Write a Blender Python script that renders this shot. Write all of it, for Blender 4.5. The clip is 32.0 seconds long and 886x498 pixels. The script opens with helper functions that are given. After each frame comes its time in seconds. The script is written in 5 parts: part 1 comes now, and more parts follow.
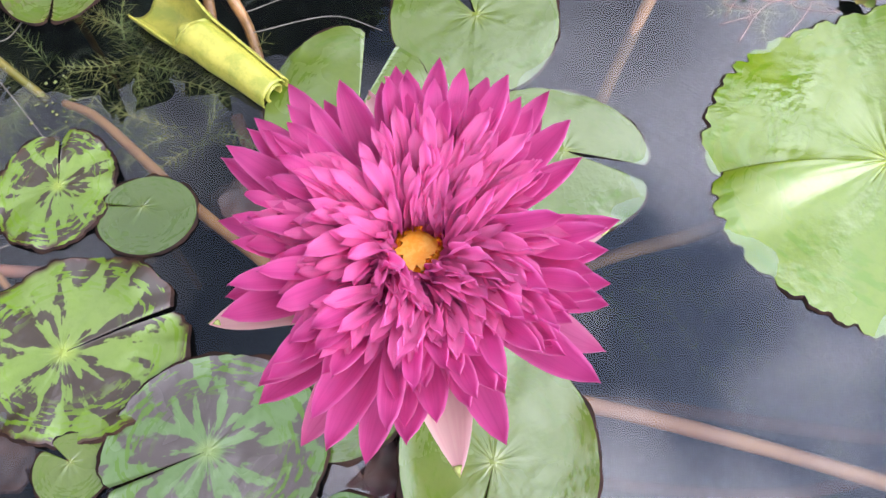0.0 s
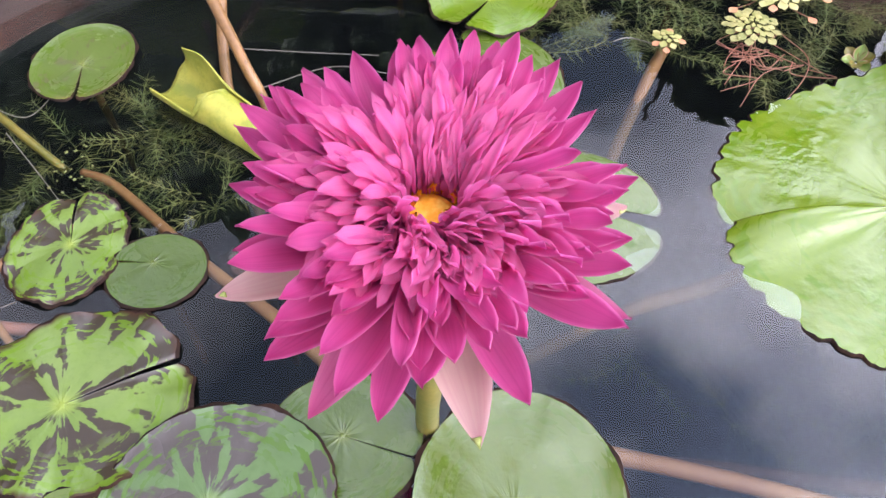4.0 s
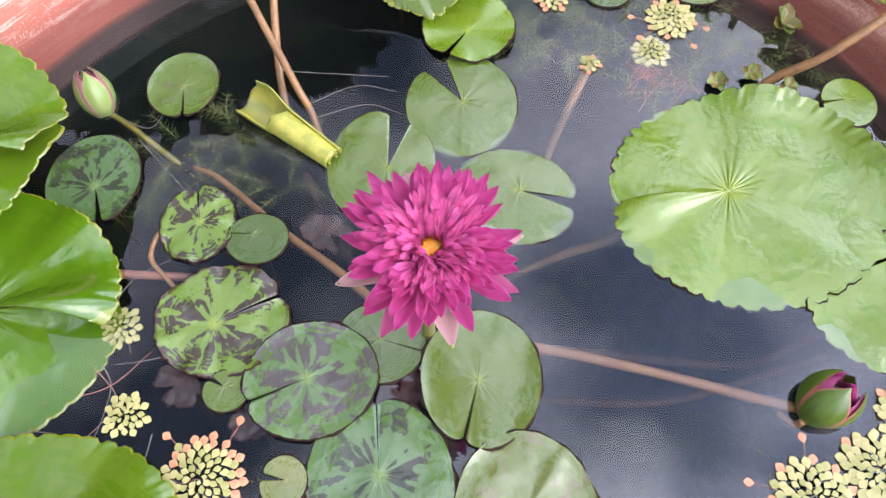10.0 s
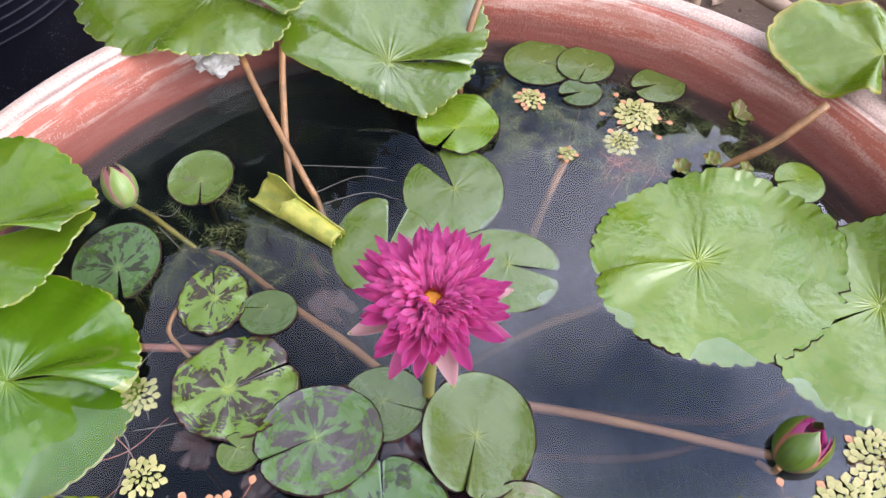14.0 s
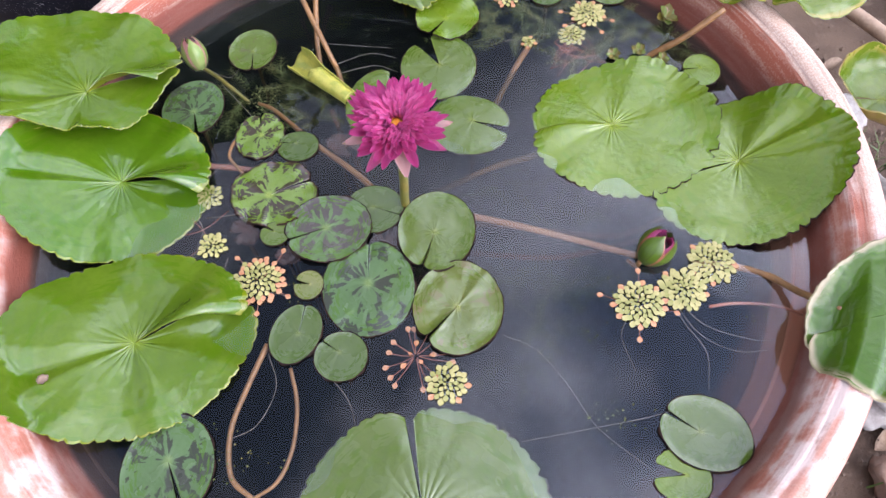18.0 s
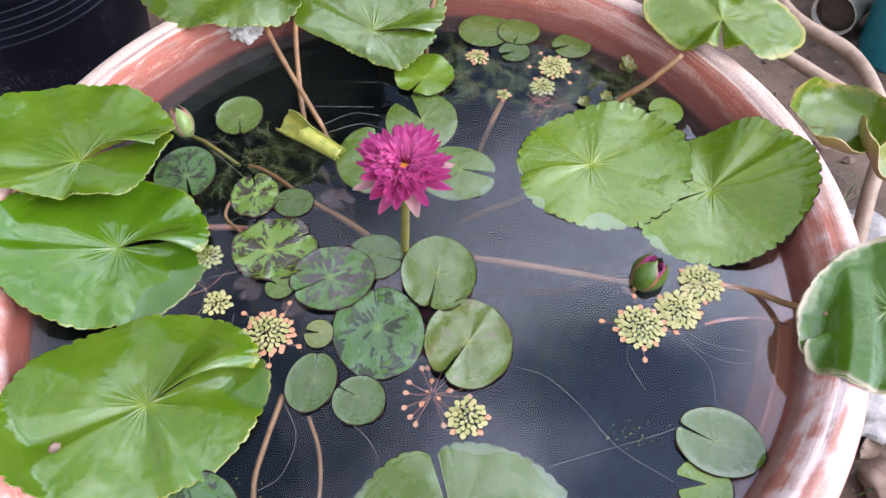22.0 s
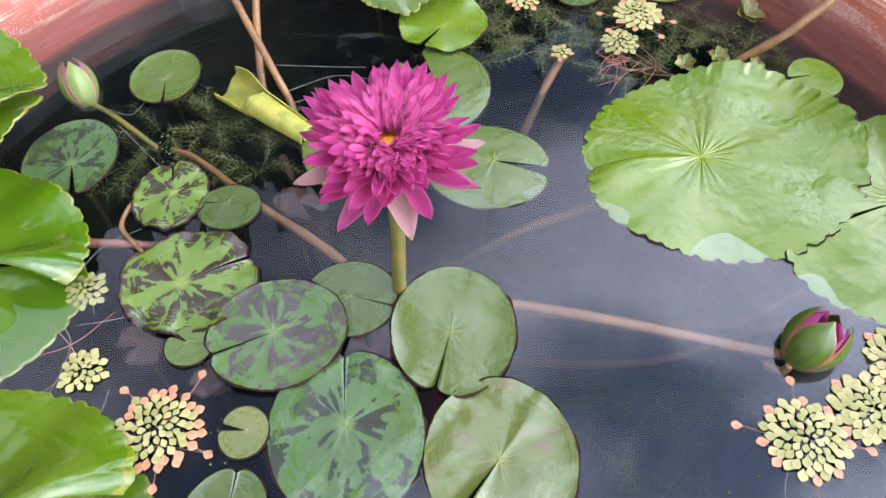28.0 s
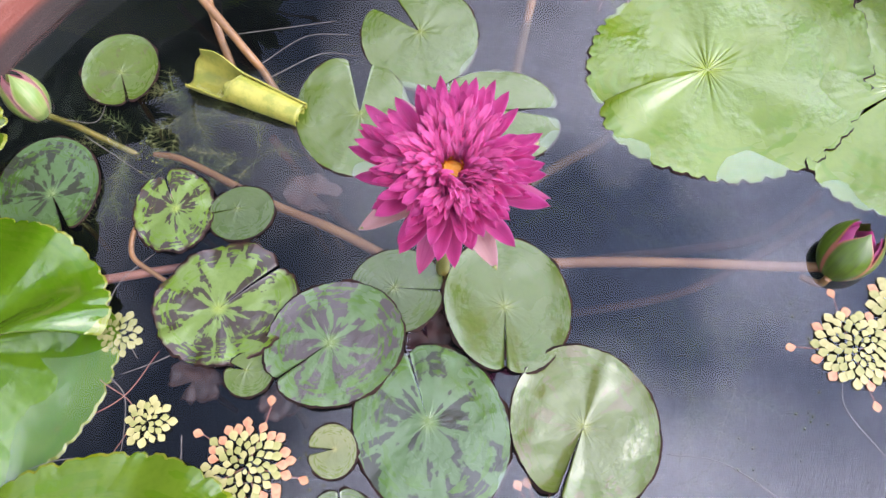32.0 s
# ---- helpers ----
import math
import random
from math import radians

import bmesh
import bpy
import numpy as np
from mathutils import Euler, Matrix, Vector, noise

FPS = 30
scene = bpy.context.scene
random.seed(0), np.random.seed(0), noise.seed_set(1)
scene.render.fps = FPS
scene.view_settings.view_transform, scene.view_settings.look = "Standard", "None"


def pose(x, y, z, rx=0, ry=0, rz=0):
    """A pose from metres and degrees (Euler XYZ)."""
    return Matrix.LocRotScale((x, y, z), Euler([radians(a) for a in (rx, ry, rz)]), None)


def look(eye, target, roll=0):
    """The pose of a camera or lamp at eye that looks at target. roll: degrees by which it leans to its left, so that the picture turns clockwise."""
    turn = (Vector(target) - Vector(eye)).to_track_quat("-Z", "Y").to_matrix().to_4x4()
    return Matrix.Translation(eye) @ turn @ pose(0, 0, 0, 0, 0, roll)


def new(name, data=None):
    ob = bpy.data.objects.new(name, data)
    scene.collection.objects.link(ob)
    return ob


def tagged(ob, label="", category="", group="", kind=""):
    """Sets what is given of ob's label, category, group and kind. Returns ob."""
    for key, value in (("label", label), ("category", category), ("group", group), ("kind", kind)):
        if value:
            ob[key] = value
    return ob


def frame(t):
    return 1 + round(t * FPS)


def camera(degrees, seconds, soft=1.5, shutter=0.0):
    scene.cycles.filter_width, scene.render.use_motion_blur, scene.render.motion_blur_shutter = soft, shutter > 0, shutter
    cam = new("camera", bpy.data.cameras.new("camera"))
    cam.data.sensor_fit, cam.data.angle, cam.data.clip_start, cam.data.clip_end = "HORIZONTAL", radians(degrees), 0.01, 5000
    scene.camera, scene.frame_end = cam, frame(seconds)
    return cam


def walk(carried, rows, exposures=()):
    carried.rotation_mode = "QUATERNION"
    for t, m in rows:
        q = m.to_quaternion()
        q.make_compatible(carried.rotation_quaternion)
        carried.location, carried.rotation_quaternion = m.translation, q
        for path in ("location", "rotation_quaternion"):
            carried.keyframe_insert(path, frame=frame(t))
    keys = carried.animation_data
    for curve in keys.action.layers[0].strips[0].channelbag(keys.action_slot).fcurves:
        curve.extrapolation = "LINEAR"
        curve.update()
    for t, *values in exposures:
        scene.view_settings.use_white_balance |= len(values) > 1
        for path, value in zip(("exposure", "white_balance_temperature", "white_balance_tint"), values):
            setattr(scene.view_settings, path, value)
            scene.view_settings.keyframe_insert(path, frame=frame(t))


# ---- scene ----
cam = camera(62.0, 32.0)
METRES, EYE, TILT, LEAN, TURN = 2.3, 0.45, -65.0, 0.0, 0.0
ROWS = [
    (0.0, 0.0, 0.0, 0.0, 0.0, 0.0, -0.0),
    (0.5, -0.0051, 0.0034, -0.0035, -2.99, 0.57, 7.13),
    (1.0, -0.0109, 0.0016, -0.0066, -4.25, 1.63, 9.81),
    (1.5, -0.0125, -0.0037, -0.008, -3.43, 3.91, 10.19),
    (2.0, -0.0115, 0.0028, -0.0204, -2.8, 9.3, 9.46),
    (2.5, -0.0048, 0.0113, -0.031, 0.38, 14.05, 3.25),
    (4.5, -0.0008, 0.0037, -0.0183, 0.84, 6.35, 0.74),
    (5.0, -0.0053, 0.0029, -0.0081, -0.42, 0.26, 1.48),
    (5.5, -0.0037, 0.0038, 0.0069, -0.41, -6.55, 0.67),
    (6.0, -0.0022, 0.0082, 0.0166, -1.41, -12.57, 1.0),
    (6.5, -0.0015, 0.0093, 0.0172, -0.94, -13.92, -1.85),
    (7.0, -0.0052, -0.0065, 0.0216, 1.51, -9.57, -2.15),
    (7.5, -0.0029, -0.0365, 0.0012, -0.36, -2.59, -2.0),
    (8.0, -0.001, -0.0856, 0.0013, -0.47, -2.42, 0.38),
    (8.5, -0.0055, -0.111, -0.0085, 0.21, 1.07, -2.38),
    (9.0, -0.0021, -0.1206, -0.0072, 0.01, 1.57, 1.08),
    (9.5, 0.0003, -0.1211, -0.0068, -0.4, 1.87, 1.97),
    (10.0, 0.0016, -0.1277, -0.0087, 0.41, 1.9, 1.56),
    (10.5, -0.0005, -0.1261, -0.0104, 0.28, 1.66, 1.15),
    (11.0, -0.0017, -0.1259, -0.0114, 0.17, 1.89, 1.12),
    (11.5, -0.0011, -0.1366, -0.0107, -0.19, 0.97, 1.5),
    (12.0, -0.0003, -0.1645, -0.0134, -0.04, 1.93, 2.67),
    (12.5, -0.0058, -0.176, -0.0124, -0.92, 0.75, 2.69),
    (13.0, -0.0044, -0.1748, -0.0106, -0.27, 2.06, 2.94),
    (13.5, -0.0029, -0.1688, -0.0206, -0.14, 7.03, 2.79),
    (15.5, -0.0072, -0.1388, -0.0592, -2.56, 13.25, 3.41),
    (16.0, -0.0075, -0.1524, -0.0661, -3.15, 8.54, 5.66),
    (16.5, -0.0062, -0.1863, -0.0538, 0.17, 1.62, 4.78),
    (17.0, 0.015, -0.2268, -0.0637, 2.2, -0.88, 1.09),
    (17.5, 0.0422, -0.2793, -0.0888, 1.51, 1.07, -0.26),
    (18.0, 0.0438, -0.301, -0.0997, 2.88, 3.94, -0.53),
    (18.5, 0.0096, -0.3122, -0.1082, 0.42, 3.84, 5.92),
    (19.0, 0.0025, -0.3138, -0.1122, -1.85, 2.93, 7.38),
    (19.5, 0.0047, -0.3191, -0.1164, -0.78, 5.17, 4.02),
    (20.0, 0.0032, -0.3191, -0.1184, -1.69, 7.97, 3.51),
    (20.5, 0.0027, -0.3193, -0.1179, -1.86, 9.0, 3.41),
    (21.0, 0.0018, -0.321, -0.1208, -1.64, 9.33, 3.42),
    (21.5, -0.0016, -0.3224, -0.1213, -1.86, 8.69, 3.09),
    (22.0, 0.0008, -0.315, -0.1235, -1.33, 9.72, 4.02),
    (22.5, 0.0003, -0.2809, -0.1439, -2.87, 11.76, 2.14),
    (23.0, -0.0027, -0.233, -0.1638, -2.61, 20.36, 3.8),
    (23.5, -0.0078, -0.2086, -0.176, -4.38, 24.64, 5.11),
    (24.0, -0.0116, -0.2056, -0.178, -3.35, 24.4, 5.32),
    (24.5, -0.0151, -0.2059, -0.1801, -3.13, 23.1, 5.54),
    (25.0, -0.0171, -0.2067, -0.1784, -2.88, 21.95, 5.96),
    (25.5, -0.0167, -0.2072, -0.1769, -2.32, 20.21, 6.27),
    (27.5, 0.0088, -0.141, -0.1039, 1.08, 14.73, 2.65),
    (28.0, 0.013, -0.116, -0.0774, 0.72, 10.67, 2.27),
    (28.5, 0.0111, -0.1088, -0.0565, 0.04, 6.31, 3.89),
    (29.0, 0.0077, -0.1115, -0.0506, -1.12, 4.81, 4.52),
    (29.5, 0.0011, -0.1128, -0.0452, -1.38, 2.94, 4.49),
    (30.0, -0.0116, -0.1206, -0.0333, -1.84, 0.63, 8.08),
    (30.5, -0.0201, -0.1233, -0.0224, -2.38, -0.48, 11.32),
    (31.0, -0.0267, -0.1223, -0.0195, -2.5, -0.46, 11.66),
    (31.5, -0.023, -0.1159, -0.0186, -4.19, -1.36, 13.57),
    (32.0, -0.0263, -0.1139, -0.0165, -4.14, -1.7, 13.27),
]
walk(cam, [(t, pose(0, 0, EYE, TILT, LEAN, TURN) @ pose(METRES * x, METRES * y, METRES * z, 90 + pitch, roll, yaw)) for t, x, y, z, yaw, pitch, roll in ROWS],
     exposures=[(0, 0.45, 6700, 18), (2, 0.42, 6700, 18), (5, 0.46, 6800, 19), (6, 0.37, 6800, 19), (7.5, 0.42, 6800, 19), (9, 0.35, 6650, 20), (10, 0.32, 6550, 20), (11, 0.21, 6500, 20), (13, 0.17, 6500, 20), (17, 0.14, 6500, 20), (19, 0.05, 6400, 20), (22, 0.07, 6250, 18), (24, 0.16, 6150, 16), (28, 0.26, 6350, 19), (29, 0.32, 6450, 22), (32, 0.34, 6500, 23)])

# ---- sky, sun, exposure ----
SUN_AT = (1.5, -0.9, 1.8)
world = bpy.data.worlds.new("world")
scene.world = world
world.use_nodes = True
wt = world.node_tree
wt.nodes.clear()
w_out = wt.nodes.new("ShaderNodeOutputWorld")
w_bg = wt.nodes.new("ShaderNodeBackground")
w_sky = wt.nodes.new("ShaderNodeTexSky")
w_sky.sky_type, w_sky.sun_disc = "NISHITA", False
w_sky.sun_elevation, w_sky.sun_rotation = radians(46), radians(121)
w_co = wt.nodes.new("ShaderNodeTexCoord")
w_noise = wt.nodes.new("ShaderNodeTexNoise")
w_noise.inputs["Scale"].default_value = 1.0
w_drift = wt.nodes.new("ShaderNodeVectorMath")
w_drift.operation = "MULTIPLY_ADD"
w_drift.inputs[1].default_value = (2.6, 2.6, 2.6)
w_drift.inputs[2].default_value = (-2.486, 12.031, 16.034)
w_noise.inputs["Detail"].default_value = 3.5
w_noise.inputs["Roughness"].default_value = 0.5
w_ramp = wt.nodes.new("ShaderNodeValToRGB")
w_ramp.color_ramp.elements[0].position, w_ramp.color_ramp.elements[1].position = 0.42, 0.61
w_ramp.color_ramp.elements[0].color, w_ramp.color_ramp.elements[1].color = (0.06, 0.06, 0.06, 1), (0.96, 0.96, 0.96, 1)
w_dot = wt.nodes.new("ShaderNodeVectorMath")
w_dot.operation = "DOT_PRODUCT"
w_dot.inputs[1].default_value = Vector((0.80, -0.20, 0.57)).normalized()
w_veil = wt.nodes.new("ShaderNodeMapRange")
for slot, value in ((1, 0.25), (2, 0.95), (3, 0.48), (4, 1.92)):
    w_veil.inputs[slot].default_value = value
w_glow = wt.nodes.new("ShaderNodeVectorMath")
w_glow.operation = "SCALE"
w_gain = wt.nodes.new("ShaderNodeVectorMath")
w_gain.operation = "SCALE"
w_gain.inputs["Scale"].default_value = 4.0
w_mix = wt.nodes.new("ShaderNodeMix")
w_mix.data_type = "RGBA"
w_mix.inputs[7].default_value = (38.0, 41.0, 50.0, 1)
wt.links.new(w_co.outputs["Generated"], w_drift.inputs[0])
wt.links.new(w_drift.outputs["Vector"], w_noise.inputs["Vector"])
wt.links.new(w_noise.outputs["Fac"], w_ramp.inputs["Fac"])
wt.links.new(w_ramp.outputs["Color"], w_mix.inputs[0])
wt.links.new(w_sky.outputs["Color"], w_gain.inputs[0])
wt.links.new(w_gain.outputs["Vector"], w_mix.inputs[6])
w_bg.inputs["Strength"].default_value = 0.082
wt.links.new(w_co.outputs["Generated"], w_dot.inputs[0])
wt.links.new(w_dot.outputs["Value"], w_veil.inputs[0])
wt.links.new(w_veil.outputs[0], w_glow.inputs["Scale"])
wt.links.new(w_mix.outputs[2], w_glow.inputs[0])
wt.links.new(w_glow.outputs["Vector"], w_bg.inputs["Color"])
wt.links.new(w_bg.outputs["Background"], w_out.inputs["Surface"])

sun = new("sun", bpy.data.lights.new("sun", "SUN"))
sun.data.energy, sun.data.angle, sun.data.color = 1.0, radians(38), (1.0, 0.96, 0.9)
sun.matrix_world = look(SUN_AT, (0, 0, 0))
scene.view_settings.exposure = 0.0


# ---- materials ----
class Nodes:
    """Short way to write node materials."""

    def __init__(self, name):
        self.mat = bpy.data.materials.new(name)
        self.mat.use_nodes = True
        self.tree = self.mat.node_tree
        self.tree.nodes.clear()
        self.out = self.tree.nodes.new("ShaderNodeOutputMaterial")

    def put(self, socket, value):
        if isinstance(value, bpy.types.NodeSocket):
            self.tree.links.new(value, socket)
        else:
            if socket.type == "RGBA" and len(value) == 3:
                value = (*value, 1)
            socket.default_value = value

    def node(self, kind, **inputs):
        n = self.tree.nodes.new("ShaderNode" + kind)
        for key, value in inputs.items():
            self.put(n.inputs[key.replace("_", " ")], value)
        return n

    def math(self, op, a, b=0.0, c=0.0):
        n = self.tree.nodes.new("ShaderNodeMath")
        n.operation = op
        for i, v in enumerate((a, b, c)):
            self.put(n.inputs[i], v)
        return n.outputs[0]

    def mix(self, fac, a, b):
        n = self.tree.nodes.new("ShaderNodeMix")
        n.data_type = "RGBA"
        self.put(n.inputs[0], fac)
        self.put(n.inputs[6], a)
        self.put(n.inputs[7], b)
        return n.outputs[2]

    def step(self, value, low, high, a=0.0, b=1.0):
        n = self.tree.nodes.new("ShaderNodeMapRange")
        n.interpolation_type = "SMOOTHSTEP"
        for i, v in enumerate((value, low, high, a, b)):
            self.put(n.inputs[i], v)
        return n.outputs[0]

    def noise(self, scale, detail=3.0, vector=None, rough=0.55):
        n = self.node("TexNoise", Scale=scale, Detail=detail, Roughness=rough)
        self.put(n.inputs["Vector"], vector if vector is not None else self.coords())
        return n.outputs["Fac"]

    def coords(self):
        return self.node("TexCoord").outputs["Object"]

    def place(self):
        return self.node("NewGeometry").outputs["Position"]

    def xyz(self, x, y, z):
        n = self.tree.nodes.new("ShaderNodeCombineXYZ")
        for i, v in enumerate((x, y, z)):
            self.put(n.inputs[i], v)
        return n.outputs[0]

    def parts(self, vector):
        return self.node("SeparateXYZ", Vector=vector).outputs

    def uv(self):
        return self.parts(self.node("TexCoord").outputs["UV"])

    def luck(self):
        return self.node("ObjectInfo").outputs["Random"]

    def bump(self, height, strength, distance):
        return self.node("Bump", Height=height, Strength=strength, Distance=distance).outputs[0]

    def skin(self, colour, rough, normal=None, **more):
        n = self.node("BsdfPrincipled", Base_Color=colour, Roughness=rough, **more)
        if normal is not None:
            self.put(n.inputs["Normal"], normal)
        return n.outputs[0]

    def done(self, shader):
        self.tree.links.new(shader, self.out.inputs["Surface"])
        return self.mat


def leaf_material(name, base, deep, blotch=None, cover=0.5, rough=0.32, ribs=11.0, glow=0.12, edge=None, shine=1.57, relief_by=0.42, wax=0.6, wax_gloss=0.22):
    """Lily leaf: ribs running out from the hub, two scales of colour change, purple blotches where the kind has them."""
    k = Nodes(name)
    u, v, _ = k.uv()
    seed = k.math("MULTIPLY", k.luck(), 37.0)
    at = k.coords()
    wide = k.noise(14.0, 3.0, k.node("VectorMath", Vector=at).outputs[0])
    fine = k.noise(160.0, 4.0, at)
    col = k.mix(k.step(wide, 0.35, 0.68), base, deep)
    col = k.mix(k.math("MULTIPLY", k.step(fine, 0.42, 0.72), 0.55), col, deep)
    rib = k.math("ABSOLUTE", k.math("SINE", k.math("MULTIPLY", u, ribs * math.pi)))
    fan = k.noise(1.0, 3.0, k.xyz(k.math("MULTIPLY", u, ribs * 4.5), k.math("MULTIPLY", v, 2.0), seed))
    line = k.math("MULTIPLY", k.step(rib, 0.16, 0.0), k.step(v, 0.55, 0.05))
    pale = (min(1, base[0] * 1.75 + 0.02), min(1, base[1] * 1.5 + 0.02), base[2] * 1.1 + 0.01)
    if blotch:
        streak = k.noise(1.0, 2.0, k.xyz(k.math("MULTIPLY", u, 30.0), k.math("MULTIPLY", v, 2.6), seed), 0.5)
        wedge = k.noise(1.0, 1.0, k.xyz(k.math("MULTIPLY", u, 11.0), k.math("MULTIPLY", v, 1.9), k.math("ADD", seed, 7.3)), 0.5)
        rag = k.noise(75.0, 3.0, at, 0.6)
        patchy = k.math("ADD", k.math("MULTIPLY", streak, 0.55), k.math("MULTIPLY", wedge, 0.62))
        mask = k.step(k.math("ADD", patchy, k.math("MULTIPLY", k.math("SUBTRACT", rag, 0.5), 0.30)), cover + 0.075, cover + 0.105)
        mask = k.math("MULTIPLY", mask, k.step(k.math("ADD", v, k.math("MULTIPLY", rag, 0.1)), 0.14, 0.24))
        col = k.mix(k.math("MULTIPLY", mask, 0.9), col, blotch)
    col = k.mix(k.math("MULTIPLY", line, 0.06), col, pale)
    col = k.mix(k.math("MULTIPLY", k.step(v, 0.16, 0.02), 0.55), col, pale)
    if edge:
        col = k.mix(k.step(k.math("ADD", v, k.math("MULTIPLY", wide, 0.16)), 1.0, 1.08), col, edge)
    soak = k.math("MULTIPLY", k.step(k.math("ADD", k.noise(16.0, 3.0, k.xyz(k.math("MULTIPLY", u, 1.3), v, seed)), k.math("MULTIPLY", wide, 0.25)), 0.66, 0.69), k.step(v, 0.45, 0.75))
    wet = tuple(c * f for c, f in zip(base, (0.72, 0.88, 0.35)))
    col = k.mix(k.math("MULTIPLY", soak, 0.85), col, wet)
    crease = k.math("MULTIPLY", fan, k.step(v, 0.36, 0.06))
    small = k.noise(48.0, 4.0, at)
    film = k.noise(22.0, 2.0, at)
    pucker = k.math("MULTIPLY", k.noise(115.0, 2.0, at), k.step(wide, 0.45, 0.6))
    quilt = k.noise(1.0, 3.0, k.xyz(k.math("MULTIPLY", u, ribs * 7.0), k.math("MULTIPLY", v, 12.0), seed), 0.5)
    relief = k.math("ADD", k.math("MULTIPLY", crease, 0.8), k.math("ADD", k.math("ADD", k.math("MULTIPLY", small, 0.5), k.math("ADD", k.math("MULTIPLY", film, 0.9), k.math("MULTIPLY", pucker, 0.8))), k.math("MULTIPLY", k.math("MULTIPLY", quilt, k.step(v, 0.1, 0.5)), 0.15)))
    normal = k.bump(relief, relief_by, 0.0022)
    gloss = k.math("MULTIPLY", k.step(film, 0.42, 0.58, rough - 0.08, rough + 0.06), k.step(soak, 0.0, 1.0, 1.0, 0.45))
    main = k.skin(col, gloss, normal, IOR=shine, Coat_Weight=wax, Coat_Roughness=wax_gloss, Coat_IOR=1.6, Coat_Normal=k.bump(relief, relief_by * 0.55, 0.0022))
    thin = k.node("BsdfTranslucent", Color=k.mix(0.5, col, (0.16, 0.30, 0.01))).outputs[0]
    return k.done(join(k, glow, main, thin))


def join(k, fac, a, b):
    n = k.tree.nodes.new("ShaderNodeMixShader")
    k.put(n.inputs[0], fac)
    k.put(n.inputs[1], a)
    k.put(n.inputs[2], b)
    return n.outputs[0]


def plain(name, a, b, scale=60.0, rough=0.5, bump=0.2, distance=0.002, **more):
    k = Nodes(name)
    at = k.coords()
    f = k.noise(scale, 5.0, at)
    g = k.noise(scale * 6, 3.0, at)
    col = k.mix(k.step(k.math("ADD", f, k.math("MULTIPLY", k.math("SUBTRACT", g, 0.5), 0.4)), 0.35, 0.68), a, b)
    return k.done(k.skin(col, rough, k.bump(k.math("ADD", f, k.math("MULTIPLY", g, 0.5)), bump, distance), **more))


def petal_material(name, heart, tip, dark, point=0.75):
    k = Nodes(name)
    u, v, _ = k.uv()
    streak = k.noise(1.0, 3.0, k.xyz(k.math("MULTIPLY", u, 16.0), k.math("MULTIPLY", v, 1.5), k.math("MULTIPLY", k.luck(), 40.0)))
    col = k.mix(k.step(v, 0.1, 0.85), heart, tip)
    col = k.mix(k.math("MULTIPLY", k.step(streak, 0.40, 0.70), 0.30), col, dark)
    col = k.mix(k.math("MULTIPLY", k.step(v, 0.86, 1.0), point), col, dark)
    col = k.mix(k.math("MULTIPLY", k.luck(), 0.25), col, tip)
    hem = k.step(k.math("ABSOLUTE", k.math("SUBTRACT", k.math("MULTIPLY", u, 2.0), 1.0)), 0.62, 0.98)
    col = k.mix(k.math("MULTIPLY", hem, 0.18), col, tuple(min(1, c * 1.1 + 0.10) for c in heart))
    normal = k.bump(streak, 0.15, 0.0006)
    return k.done(join(k, 0.74, k.skin(col, 0.48, normal, IOR=1.38), k.node("BsdfTranslucent", Color=k.mix(0.22, col, (0.95, 0.42, 0.78))).outputs[0]))


M_PAD = leaf_material("pad_green", (0.096, 0.136, 0.024), (0.076, 0.116, 0.015), rough=0.26, wax=0.6)
M_PAD_BLUE = leaf_material("pad_blue_green", (0.070, 0.106, 0.022), (0.054, 0.088, 0.015), rough=0.28, wax=0.6)
M_PALE = leaf_material("pad_pale_green", (0.138, 0.204, 0.012), (0.108, 0.174, 0.008), rough=0.23, relief_by=0.6, wax=0.32)
M_BRIGHT = leaf_material("pad_bright_green", (0.150, 0.230, 0.012), (0.110, 0.185, 0.007), rough=0.34, glow=0.2)
M_BIG = leaf_material("leaf_deep_green", (0.082, 0.166, 0.006), (0.060, 0.134, 0.004), rough=0.14, relief_by=0.42, shine=1.58, ribs=17, glow=0.2, wax=0.32)
M_SOFT = leaf_material("leaf_mid_green", (0.106, 0.176, 0.011), (0.080, 0.146, 0.007), rough=0.18, relief_by=0.48, shine=1.57, ribs=17, glow=0.2, wax=0.32)
M_RIMSHINE = leaf_material("leaf_light_green_waxy", (0.112, 0.165, 0.014), (0.084, 0.134, 0.009), rough=0.24, relief_by=0.7, shine=1.6, ribs=17, glow=0.2, wax=0.9)
M_RIMLEAF = leaf_material("leaf_yellow_green", (0.135, 0.188, 0.010), (0.100, 0.154, 0.006), edge=(0.34, 0.27, 0.05), rough=0.30, relief_by=0.5, shine=1.5, ribs=17, glow=0.2, wax=0.2)
M_OLD = leaf_material("leaf_browning", (0.068, 0.136, 0.010), (0.048, 0.106, 0.006), wax=0.35, rough=0.22, ribs=15, edge=(0.40, 0.33, 0.20), shine=1.36)
M_PAPER = plain("papery_leaf_edge", (0.42, 0.35, 0.20), (0.30, 0.26, 0.12), 40, 0.6)
M_MOT = leaf_material("pad_mottled_strong", (0.155, 0.226, 0.050), (0.112, 0.178, 0.034), (0.036, 0.016, 0.020), 0.50, ribs=12, rough=0.20, relief_by=0.55, edge=(0.055, 0.028, 0.018), wax=0.12, shine=1.5)
